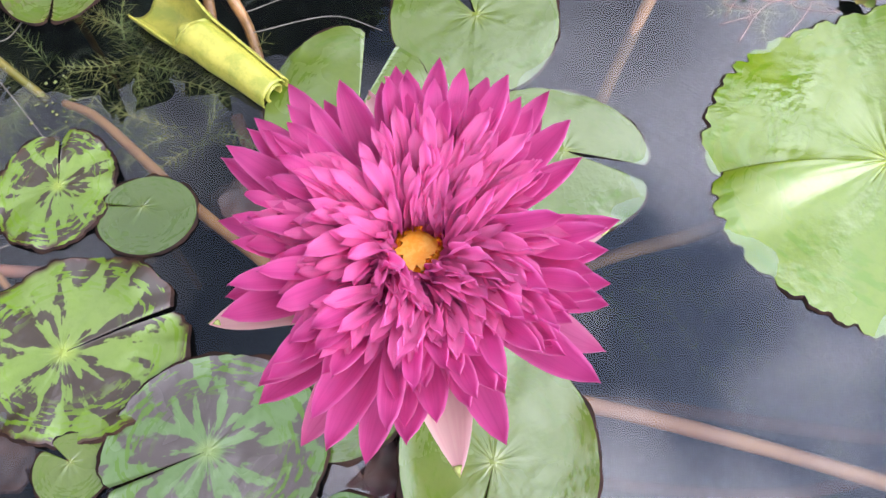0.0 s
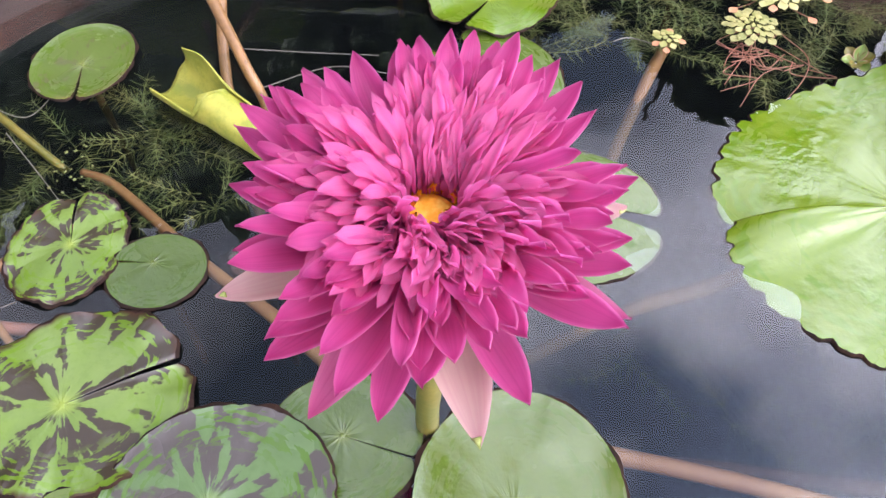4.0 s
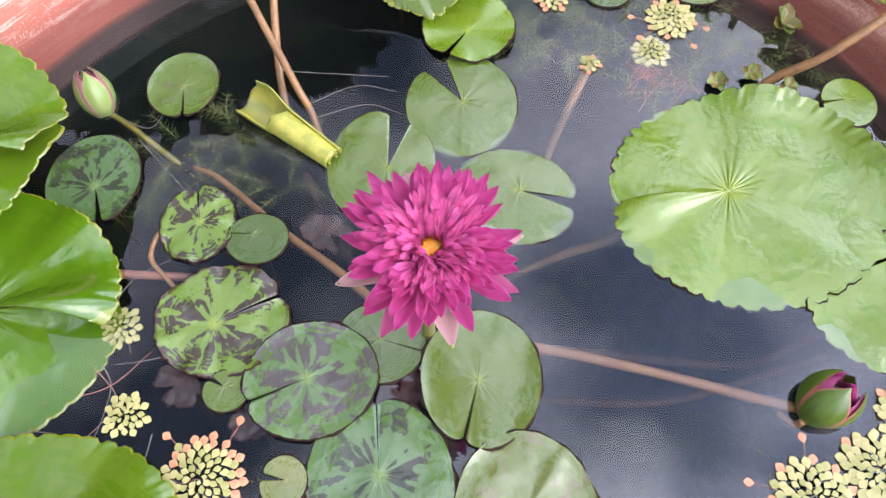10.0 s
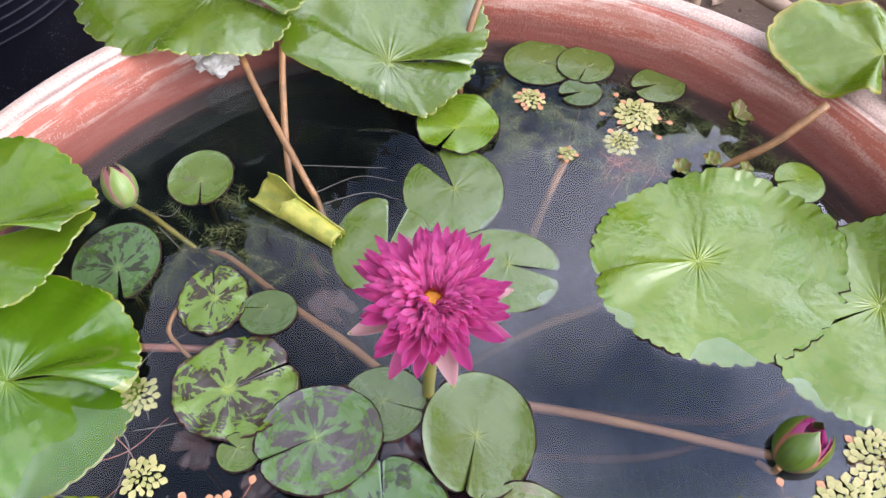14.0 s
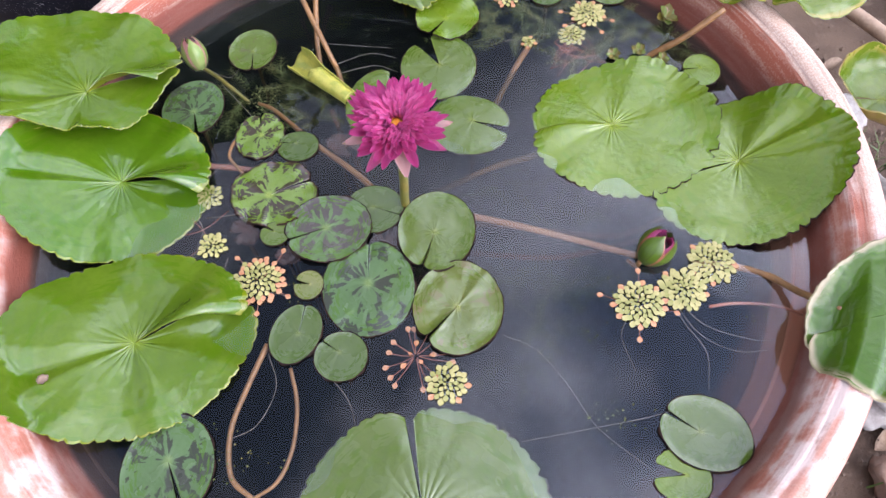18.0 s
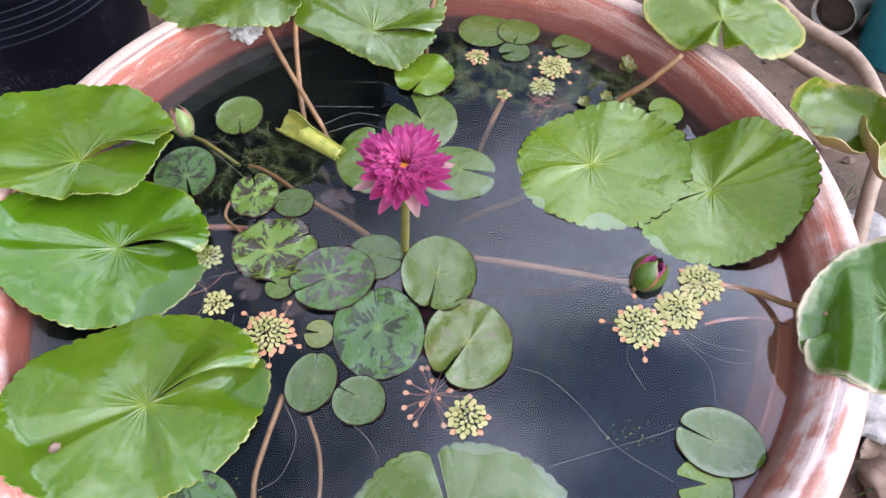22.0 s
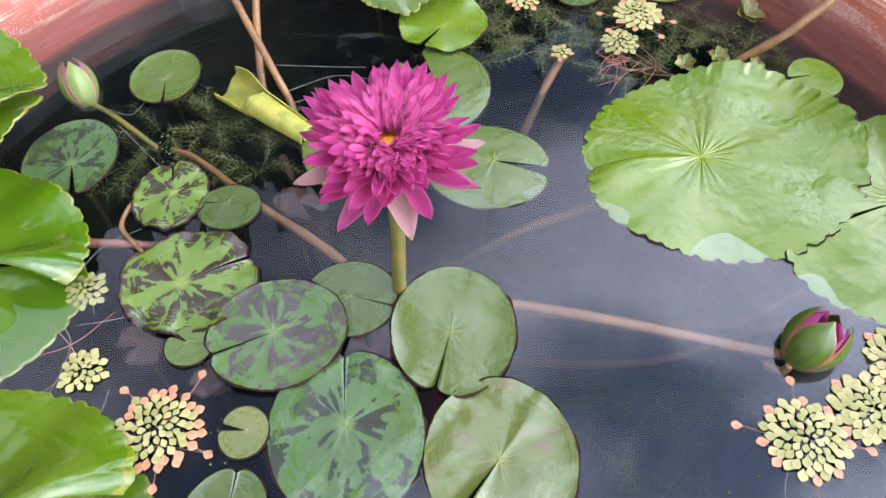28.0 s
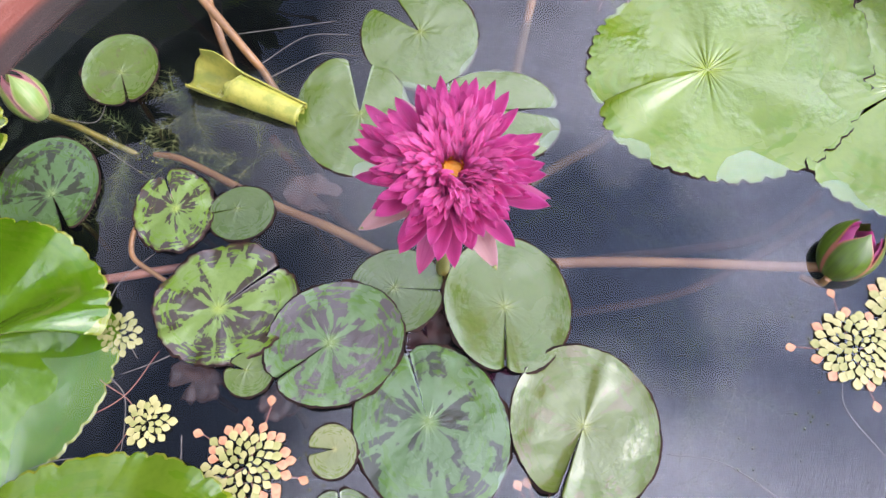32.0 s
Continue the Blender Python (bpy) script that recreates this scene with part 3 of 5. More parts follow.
    for layer in (0, 1):
        for i in range(spread + 1):
            f = i / spread
            a = radians(lo + (hi - lo) * f)
            rb = reach(a)
            near = min(f, 1 - f) * (hi - lo)
            rb *= 1 - 0.10 * math.exp(-near / 5)
            saw = ((teeth * a / 6.283 + 0.4 * noise.noise(Vector((a * 2, seed, 0)))) % 1)
            jag = tooth * (0.45 * math.cos(6.283 * saw) - 0.25 * math.cos(12.566 * saw)) * (0.6 + noise.noise(Vector((a * 4, 3, seed))))
            for ang, far in trim:
                facing = math.cos(a - radians(ang))
                if facing > 0.05:
                    rb = min(rb, far / facing)
            rb *= 1 + 0.018 * noise.noise(Vector((math.cos(a) * 1.6, math.sin(a) * 1.6, seed)))
            for j in range(rings + 1):
                s = (j / rings) ** (1.25 if spread > 150 else 0.9)
                r = rb * s * (1 + jag * s ** 14) + (lip * (0.75 + 1.3 * noise.noise(Vector((a * 3.3, seed, 7)))) * s ** 8 if layer else 0)
                x, y = r * math.cos(a), r * math.sin(a)
                z = height(a, s, x, y, f)
                if layer == 0 and i == spread // 2:
                    mid.append((x, y, z - 0.0009))
                verts.append((x, y, z - ((0.0016 if spread > 150 else 0.0010) if layer else 0.0)))
                uvs.append(((a - radians(notch)) / 6.2832, s))
    n = rings + 1
    half = (spread + 1) * n
    faces, slots = [], []
    for i in range(spread):
        for j in range(rings):
            a, b = i * n + j, (i + 1) * n + j
            faces.append((a, a + 1, b + 1, b))
            slots.append(0)
            faces.append((half + a, half + b, half + b + 1, half + a + 1))
            slots.append(1)
        a, b = i * n + rings, (i + 1) * n + rings
        e = len(verts)
        for c in (a, half + a, half + b, b):
            verts.append(verts[c])
            uvs.append(uvs[c])
        faces.append((e, e + 1, e + 2, e + 3))
        slots.append(1)
    for i in (0, spread):
        for j in range(rings):
            a = i * n + j
            faces.append((a, half + a, half + a + 1, a + 1))
            slots.append(1)
    link("blade", verts, faces, [material, under or M_UNDER], parent, "", uvs, True, slots)
    return mid


def navel(parent, r, z, material, seed):
    """The small raised star where the ribs of a leaf meet."""
    verts, faces = [(0, 0, z + 0.0012)], []
    for j in range(2):
        for i in range(20):
            a = 2 * math.pi * i / 20
            d = r * (0.55, 1.0)[j] * (1 + 0.25 * math.sin(5 * a + seed) + 0.12 * math.sin(9 * a + 2 * seed))
            verts.append((d * math.cos(a), d * math.sin(a), z + (0.0011, -0.0003)[j]))
    for i in range(20):
        k = (i + 1) % 20
        faces += [(0, 1 + i, 1 + k), (1 + i, 21 + i, 21 + k, 1 + k)]
    link("navel", verts, faces, material, parent, "pale hub of the leaf", [(0.3, 0.02)] * len(verts))


def pad(label, cx, cy, rx, ry, hx, hy, notch, material, seed, gap=3.0, rot=0.0, z=0.003, tilt=(0, 0), name="lily_pad", category="lily pad", group="floating lily pads",
        stalk=None, **more):
    """A floating leaf: oval (cx, cy, rx, ry), hub (hx, hy)."""
    ob = thing(name, label, category, pose(hx, hy, z, tilt[0], tilt[1], 0), group)
    if tilt == (0, 0) and z > -0.05:
        more.setdefault("drape", (hx, hy, z))
    mid = blade(ob, (cx - hx, cy - hy), rx, ry, rot, notch, gap, material, seed, **more)
    size = min(rx, ry)
    navel(ob, size * 0.075, mid[0][2], material, seed)
    if name == "lily_leaf":
        rib_ob = tube("midrib", [mid[i] for i in range(1, len(mid) - 6, 3)], 0.0011, 0.0005, material, ob, "raised midrib", sides=6, n=4)
        rib_ob.data.uv_layers.new(name="uv").data.foreach_set("uv", [0.27, 0.5] * len(rib_ob.data.loops))
    if z > -0.05 and math.hypot(hx - BOWL[0], hy - BOWL[1]) < 0.58:
        rnd = random.Random(seed)
        sx, sy, sz = stalk or (rnd.uniform(-.012, .012), rnd.uniform(-.012, .012), -0.15)
        tube("stalk", [(0, 0, -0.001), (0.15 * sx, 0.15 * sy, 0.45 * sz), (0.55 * sx, 0.55 * sy, 0.8 * sz), (sx, sy, sz)], 0.0035, 0.003, M_DROWNED, ob, "reddish-brown drowned stalk")
    return ob


# ---- ground, bowl, water ----
def ground():
    n, verts, faces = 150, [], []
    for i in range(n + 1):
        for j in range(n + 1):
            u, v = i / n * 2 - 1, j / n * 2 - 1
            x = math.copysign(abs(u) ** 2.6 * 40 + abs(u) * 2.2, u)
            y = math.copysign(abs(v) ** 2.6 * 40 + abs(v) * 2.2, v) + 0.6
            p = Vector((x, y, 0))
            z = -0.42 + 0.022 * noise.noise(p * 2.2) + 0.014 * noise.noise(p * 9) + 0.006 * noise.noise(p * 30)
            verts.append((x, y, z))
    for i in range(n):
        for j in range(n):
            a = i * (n + 1) + j
            faces.append((a, a + n + 1, a + n + 2, a + 1))
    tagged(link("ground", verts, faces, M_SOIL), "bare dark brown garden soil with crumbs and debris", "ground", "", "structure")


ground()

bowl = thing("water_bowl", "wide round terracotta bowl with lime-streaked weathered rim", "clay bowl", pose(BOWL[0], BOWL[1], 0))
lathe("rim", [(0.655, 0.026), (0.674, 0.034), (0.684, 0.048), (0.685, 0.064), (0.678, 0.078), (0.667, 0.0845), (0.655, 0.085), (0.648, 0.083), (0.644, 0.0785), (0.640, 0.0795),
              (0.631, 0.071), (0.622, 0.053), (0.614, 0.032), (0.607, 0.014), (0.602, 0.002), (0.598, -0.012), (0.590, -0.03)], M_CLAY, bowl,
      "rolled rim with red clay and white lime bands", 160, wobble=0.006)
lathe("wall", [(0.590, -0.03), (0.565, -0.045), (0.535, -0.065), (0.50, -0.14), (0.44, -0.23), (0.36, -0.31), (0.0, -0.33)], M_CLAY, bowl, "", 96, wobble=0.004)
lathe("outer_wall", [(0.655, 0.026), (0.645, 0.0), (0.632, -0.05), (0.60, -0.18), (0.50, -0.33), (0.44, -0.43), (0.0, -0.43)], M_CLAY, bowl, "", 96, wobble=0.004)


def water():
    verts, faces = [(BOWL[0], BOWL[1], 0.0)], []
    sides = 200
    for r in (0.3, 0.606):
        for j in range(sides):
            a = 2 * math.pi * j / sides
            verts.append((BOWL[0] + r * math.cos(a), BOWL[1] + r * math.sin(a), 0.0))
    for j in range(sides):
        k = (j + 1) % sides
        faces.append((0, 1 + j, 1 + k))
        faces.append((1 + j, 1 + sides + j, 1 + sides + k, 1 + k))
    # two added sheets that dim the view downwards, in place of murky depth
    for low, reach in ((0.021, 0.962), (0.042, 0.925)):
        sheet = [(BOWL[0] + (x - BOWL[0]) * reach, BOWL[1] + (y - BOWL[1]) * reach, -low) for x, y, z in verts]
        tagged(link("murk_dimming_sheet", sheet, faces, M_MURK), "added sheet dimming the cloudy water below the surface", "water", "", "structure")
    ob = link("water", verts, faces, M_WATER)
    tagged(ob, "still dark pond water mirroring a cloudy sky", "water", "", "structure")


water()

# ---- floating pads ----
MOT = "round lily pad mottled with purple-brown streaks, afloat"
pad("round green lily pad with faint darker spots, afloat", -0.312, 0.449, 0.043, 0.049, -0.312, 0.445, -83, M_FAINT, 1, gap=2, curl=0.002)
pad("small lily pad strongly streaked purple-brown, afloat", -0.270, 0.256, 0.041, 0.047, -0.268, 0.257, 101, M_MOT, 2, gap=2, tooth=0.05, teeth=24, wave=0.002, waves=6, crumple=0.003, z=0.003)
pad("small plain green lily pad tucked beside a streaked one", -0.203, 0.235, 0.034, 0.030, -0.207, 0.241, 177, M_PAD_BLUE, 3, gap=1.2, z=0.002)
pad("crinkled lily pad strongly streaked purple-brown, afloat", -0.230, 0.141, 0.069, 0.062, -0.238, 0.136, 25, M_MOT, 4, gap=1.5, tooth=0.045, teeth=30, wave=0.0030, waves=7, crumple=0.004, z=0.004,
    fold=((25, 0.003, 14), (165, 0.003, 14)))
pad(MOT, -0.135, 0.075, 0.067, 0.059, -0.139, 0.076, -157, M_MOT_MID, 5, gap=1.0, curl=0.002, crumple=0.0025, tooth=0.02, teeth=34, z=0.0050, rot=10, stalk=(0.05, -0.03, -0.08))
pad("plain grey-green lily pad half under its neighbours", -0.067, 0.113, 0.047, 0.043, -0.068, 0.116, -18, M_PAD_BLUE, 6, gap=1, z=0.0012)
pad("round grey-green lily pad with a raised rim, afloat", 0.033, 0.073, 0.059, 0.070, 0.030, 0.070, -105, M_PAD, 7, gap=1.2, curl=0.0025, crumple=0.0025, tooth=0.008, teeth=30, z=0.0022)
pad(MOT, -0.065, -0.024, 0.069, 0.080, -0.066, -0.018, 93, M_MOT_SOFT, 8, gap=1.0, z=0.003, crumple=0.003, dip=0.002, tooth=0.015, teeth=30, rot=10)
pad("light green lily pad with a creased fold, afloat", 0.068, -0.056, 0.065, 0.074, 0.067, -0.056, -128, M_CREASED, 9, gap=2, curl=0.002, crumple=0.0065, tooth=0.012, teeth=28, z=0.003, fold=((-128, 0.007, 12), (52, 0.005, 10)))
pad("tiny green lily pad with an open cleft", -0.218, 0.066, 0.023, 0.021, -0.220, 0.070, 150, M_PAD, 10, gap=9, spread=64, rings=8)
pad("tiny yellowing lily pad with an open cleft", -0.155, -0.022, 0.022, 0.024, -0.152, -0.021, 170, M_YELLOW, 11, gap=8, spread=64, rings=8)
pad("oval green lily pad with a narrow slit, afloat", -0.164, -0.100, 0.036, 0.047, -0.160, -0.100, 84, M_PAD_BLUE, 12, gap=1.2, rot=-18, curl=0.001)
pad("small round green lily pad with a slit, afloat", -0.095, -0.134, 0.038, 0.037, -0.099, -0.127, 148, M_PAD_BLUE, 13, gap=2, curl=0.001)
pad("wide open-cleft green lily pad under the flower", -0.069, 0.325, 0.062, 0.078, -0.062, 0.322, 78, M_PAD, 14, gap=11, tooth=0.014, teeth=24, z=0.0012, dip=0.002, crumple=0.002)
pad("heart-shaped green lily pad with a wide cleft", 0.025, 0.411, 0.066, 0.075, 0.026, 0.412, 118, M_PAD, 15, gap=13, tooth=0.012, teeth=22, z=0.002, dip=0.002, crumple=0.001)
pad("green lily pad with a slit and ragged edge", 0.079, 0.281, 0.071, 0.061, 0.086, 0.287, -17, M_PAD, 16, gap=6, z=0.0015, dip=0.0025, tooth=0.02, teeth=17, crumple=0.002, rot=-15)
pad("bright yellow-green lily pad with scalloped edge", 0.038, 0.528, 0.058, 0.057, 0.035, 0.517, -126, M_BRIGHT, 17, gap=4, tooth=0.03, teeth=24, z=0.008, wave=0.003, waves=4)
pad("lily pad with brown streaks partly under a big leaf", -0.396, 0.315, 0.053, 0.061, -0.393, 0.307, -74, M_MOT_SOFT, 18, gap=4, curl=0.002, z=0.003)
pad("small round bright green lily pad by the bowl wall", 0.475, 0.388, 0.031, 0.034, 0.473, 0.392, -174, M_BRIGHT, 19, gap=2, z=0.012, spread=72, rings=8)
pad("oval green lily pad with a short slit, afloat", 0.398, -0.233, 0.060, 0.049, 0.391, -0.232, 147, M_PAD, 20, gap=3, rot=-20, curl=0.002, z=0.0022)
pad("torn pale yellow-green lily pad under a rounder one", 0.360, -0.290, 0.038, 0.034, 0.366, -0.288, 172, M_PALE, 21, gap=14, z=0.001, tooth=0.05, teeth=9, rot=-25)
pad("mottled lily pad against the bowl wall", -0.311, -0.295, 0.062, 0.073, -0.313, -0.283, -63, M_MOT_SOFT, 22, gap=3, curl=0.002, z=0.003)
pad("oval green lily pad near the far rim", 0.170, 0.655, 0.055, 0.050, 0.173, 0.652, -5, M_PAD, 23, gap=2, z=0.002, drape=None)
pad("round green lily pad overlapping its neighbour", 0.237, 0.642, 0.042, 0.040, 0.238, 0.636, -120, M_PAD, 24, gap=2, z=0.005, drape=None)
pad("small green lily pad with a cleft", 0.220, 0.584, 0.031, 0.028, 0.222, 0.584, -168, M_PAD_BLUE, 25, gap=7, spread=72, rings=8)
pad("green lily pad with a cleft near the far rim", 0.337, 0.592, 0.039, 0.036, 0.336, 0.594, -166, M_PAD, 26, gap=5, drape=None, spread=80, rings=10)

for label, x, y, r, notch, seed in (("tattered brown drowned leaf under a streaked pad", -0.273, 0.077, 0.026, 200, 71), ("brown drowned leaf scrap between pads", -0.192, 0.040, 0.024, 30, 72),
                                     ("dark reddish drowned leaf at the foot of the stem", -0.048, 0.062, 0.030, 100, 73), ("crinkled red-brown drowned leaf", -0.130, 0.248, 0.030, -40, 74)):
    pad(label, x, y, r, r * 0.7, x, y, notch, M_SODDEN, seed, gap=16, tooth=0.25, teeth=6, rot=notch * 0.7, crumple=0.006, z=-0.013, spread=64, rings=8, drape=None, name="drowned_leaf", category="lily leaf", group="drowned leaves")
pad("drowned reddish-brown lily leaf below the surface", -0.147, 0.262, 0.034, 0.026, -0.145, 0.262, 60, M_SODDEN, 29, gap=12, tooth=0.2, teeth=7, rot=40, z=-0.036, spread=64, rings=8, drape=None, name="drowned_leaf", category="lily leaf", group="")

# ---- large leaves ----
BIGN = dict(name="lily_leaf", category="lily leaf", group="large lily leaves")
pad("large light green lily leaf with puckered hub and wavy edge", 0.334, 0.272, 0.150, 0.135, 0.316, 0.277, -175, M_PALE, 31, gap=-1.5, lift=0.004, z=0.0008, tooth=0.06, teeth=40, wave=0.0015, waves=5,
    ribs=26, rib=0.0012, billow=0.0050, crumple=0.002, dip=0.0016, dome=0.003, ridge=((190, 0.005, 14),), hem=((12, 0.024, 34), (62, 0.020, 22)), fold=((58, 0.012, 24), (5, 0.012, 22), (-40, 0.008, 20)), spread=200, rings=24, **BIGN)
pad("large glossy lily leaf, one side raised over the rim", 0.503, 0.182, 0.145, 0.133, 0.508, 0.200, -163, M_PALE, 32, gap=1.5, z=0.003, tooth=0.045, teeth=46, wave=0.003, waves=4,
    ribs=26, rib=0.0012, billow=0.0050, crumple=0.004, dip=0.003, dome=0.006, rot=8, fold=((-8, 0.082, 52), (50, 0.040, 26)), hem=((-15, 0.022, 36), (55, 0.02, 24)), ridge=((12, 0.010, 8),), spread=200, rings=24, **BIGN)
pad("large green lily leaf with a deep cleft near the bowl edge", 0.032, -0.350, 0.163, 0.146, 0.030, -0.345, 101, M_PAD, 33, gap=2.5, z=0.003, tooth=0.035, teeth=46, wave=0.002,
    ribs=26, rib=0.0018, billow=0.0035, crumple=0.004, dip=0.006, dome=0.006, lift=0.004, fold=((-90, 0.045, 45), (-30, 0.006, 25), (200, 0.006, 20)), spread=200, rings=24, **BIGN)
pad("broad deep green lily leaf with its edge on the rim", -0.404, -0.120, 0.180, 0.143, -0.392, -0.122, 26, M_SOFT, 34, gap=-8, z=0.010, under=M_BACK, tooth=0.035, teeth=50, wave=0.004, waves=6,
    ribs=26, rib=0.0012, billow=0.0060, crumple=0.006, dip=0.010, dome=0.004, rot=16, lift=0.046, ridge=((-157, -0.011, 9),), fold=((-165, 0.058, 46), (-110, 0.012, 20), (12, -0.016, 16), (-60, 0.012, 16), (130, 0.008, 18)), spread=220, rings=26, **BIGN)
pad("broad glossy deep green lily leaf with raised lip along its cleft", -0.496, 0.152, 0.160, 0.142, -0.480, 0.155, -1, M_BIG, 35, gap=-8, z=0.009, under=M_BACK, tooth=0.032, teeth=46, wave=0.005, waves=5,
    ribs=28, rib=0.0013, billow=0.0065, crumple=0.006, dip=0.006, dome=0.003, lift=0.046, ridge=((182, -0.012, 8),), fold=((180, 0.080, 50), (100, 0.022, 26), (50, 0.010, 20), (-45, -0.013, 34), (-14, -0.020, 16), (-130, 0.020, 20)), spread=220, rings=26, **BIGN)
pad("large lily leaf folded along its middle above the others", -0.562, 0.321, 0.179, 0.126, -0.533, 0.2765, 12, M_SOFT, 36, trim=((-92, 0.066), (-19, 0.118)), gap=-12, z=0.090, under=M_BACK, tooth=0.035, teeth=46, wave=0.005, waves=5,
    ribs=24, rib=0.0012, billow=0.0055, crumple=0.006, lift=0.044, rot=-8, ridge=((186, -0.010, 9),), fold=((-95, -0.005, 50), (90, 0.012, 50), (180, 0.03, 40)), spread=200, rings=24, **BIGN)

# leaves standing on or over the rim
OUTN = dict(name="lily_leaf", category="lily leaf", group="leaves over the rim")
pad("wavy-edged lily leaf draped over the far rim", -0.338, 0.700, 0.176, 0.112, -0.295, 0.702, -33, M_RIMSHINE, 41, gap=-3, z=0.114, under=M_BACK, tooth=0.06, teeth=40, billow=0.008, wave=0.010, waves=4, ribs=22, rib=0.0015,
    crumple=0.006, rot=-18, lift=0.022, tilt=(3, 0), hem=((185, -0.03, 30), (-100, -0.012, 30)), spread=180, rings=22, **OUTN)
pad("glossy lily leaf on the far rim drooping to the water", -0.060, 0.655, 0.146, 0.142, -0.056, 0.602, -6, M_RIMSHINE, 42, gap=-3, z=0.058, under=M_BACK, tooth=0.06, teeth=42, billow=0.007, wave=0.004, waves=4, ribs=24, rib=0.0012,
    crumple=0.004, lift=0.016, tilt=(14, 0), trim=((-117, 0.052),), fold=((-60, -0.012, 30), (150, 0.012, 40)), ridge=((140, -0.008, 10),), hem=((-117, -0.020, 40),), spread=180, rings=22, **OUTN)
pad("crumpled lily leaf folded over the rim", 0.592, 0.514, 0.146, 0.080, 0.582, 0.506, -104, M_RIMLEAF, 43, gap=5, z=0.118, under=M_BACK, tooth=0.03, teeth=30, wave=0.010, waves=3, ribs=16, rib=0.001,
    crumple=0.008, fold=((88, 0.018, 16), (-35, 0.004, 36), (180, -0.016, 40), (-78, 0.018, 14), (-128, 0.016, 14)), rot=-22, sag=0.010, spread=180, rings=22, tilt=(9, 0), **OUTN)
pad("browning lily leaf lying over the rim with a papery edge", 0.656, -0.108, 0.130, 0.112, 0.652, -0.094, -164, M_OLD, 44, gap=-5, lift=0.014, under=M_PAPER, z=0.092, billow=0.006, tooth=0.02, teeth=30, wave=0.006, waves=4, ribs=22, rib=0.0016,
    crumple=0.008, curl=0.012, dome=0.0, fold=((60, 0.02, 20), (-60, 0.015, 25), (190, -0.056, 52)), ridge=((15, -0.006, 9),), rot=30, spread=180, rings=22, **OUTN)
pad("curled lily leaf with pinkish underside outside the rim", 0.752, 0.305, 0.088, 0.084, 0.740, 0.300, 170, M_RIMLEAF, 45, gap=3, z=0.034, tooth=0.02, teeth=22, wave=0.01, waves=3, ribs=14, crumple=0.006,
    curl=0.034, rot=20, under=M_HUSK, spread=140, rings=20, **OUTN)
pad("half-rolled yellowing lily leaf outside the rim", 0.850, 0.215, 0.115, 0.085, 0.820, 0.230, 120, M_BACK, 46, gap=3, z=0.020, tooth=0.02, teeth=22, wave=0.012, waves=3, ribs=14, crumple=0.008,
    curl=0.03, rot=-35, under=M_HUSK, tilt=(0, 22), spread=140, rings=20, **OUTN)
pad("yellow-green lily leaf seen from behind beyond the rim", -0.115, 1.070, 0.185, 0.115, -0.085, 1.050, -100, M_BACK, 47, tooth=0.06, teeth=30, gap=2, z=-0.01, wave=0.012, waves=3, ribs=14, crumple=0.006, tilt=(28, 0), under=M_BACK, **OUTN)
pad("yellow-green upright lily leaf beyond the rim", 0.190, 1.010, 0.105, 0.095, 0.190, 1.000, -20, M_BACK, 48, gap=2, z=0.0, wave=0.012, waves=3, ribs=14, crumple=0.006, tilt=(34, 0), under=M_BACK, **OUTN)

STALKS = [
    ("brown leaf stalk rising from the water to the rim", [(-0.262, 0.612, 0.085), (-0.225, 0.53, 0.060), (-0.170, 0.430, 0.015), (-0.150, 0.395, -0.02), (-0.11, 0.25, -0.06)], 0.0048, 0.0044, M_STALK),
    ("yellow-brown leaf stalk rising from the water", [(-0.205, 0.640, 0.075), (-0.203, 0.56, 0.045), (-0.198, 0.475, 0.004), (-0.190, 0.42, -0.03)], 0.005, 0.0045, M_STALK),
    ("green leaf stalk under the far leaf", [(-0.010, 0.640, 0.030), (-0.010, 0.59, 0.012), (-0.012, 0.54, -0.03)], 0.005, 0.0045, M_STEM),
    ("bent brown stalk arching over the far rim", [(0.215, 0.98, -0.04), (0.185, 0.85, 0.055), (0.146, 0.771, 0.100), (0.102, 0.721, 0.113), (0.071, 0.666, 0.088), (0.050, 0.632, 0.03), (0.045, 0.615, -0.02)], 0.006, 0.005, M_STALK),
    ("pinkish leaf stalk leaning on the rim", [(0.500, 0.447, 0.090), (0.485, 0.440, 0.082), (0.440, 0.427, 0.045), (0.392, 0.429, 0.0), (0.36, 0.41, -0.03)], 0.0055, 0.0055, M_STALK),
    ("brown stalk running from the bowl to the rim leaf", [(0.584, -0.080, 0.058), (0.566, -0.060, 0.042), (0.545, -0.030, 0.018), (0.520, 0.0, 0.001), (0.476, 0.019, -0.007), (0.42, 0.03, -0.02)], 0.0055, 0.005, M_STALK),
]
for label, pts, a, b, m in STALKS:
    tagged(tube("leaf_stalk", pts, a, b, m, wobble=0.12, sides=10), label, "leaf stalk", "leaf stalks")

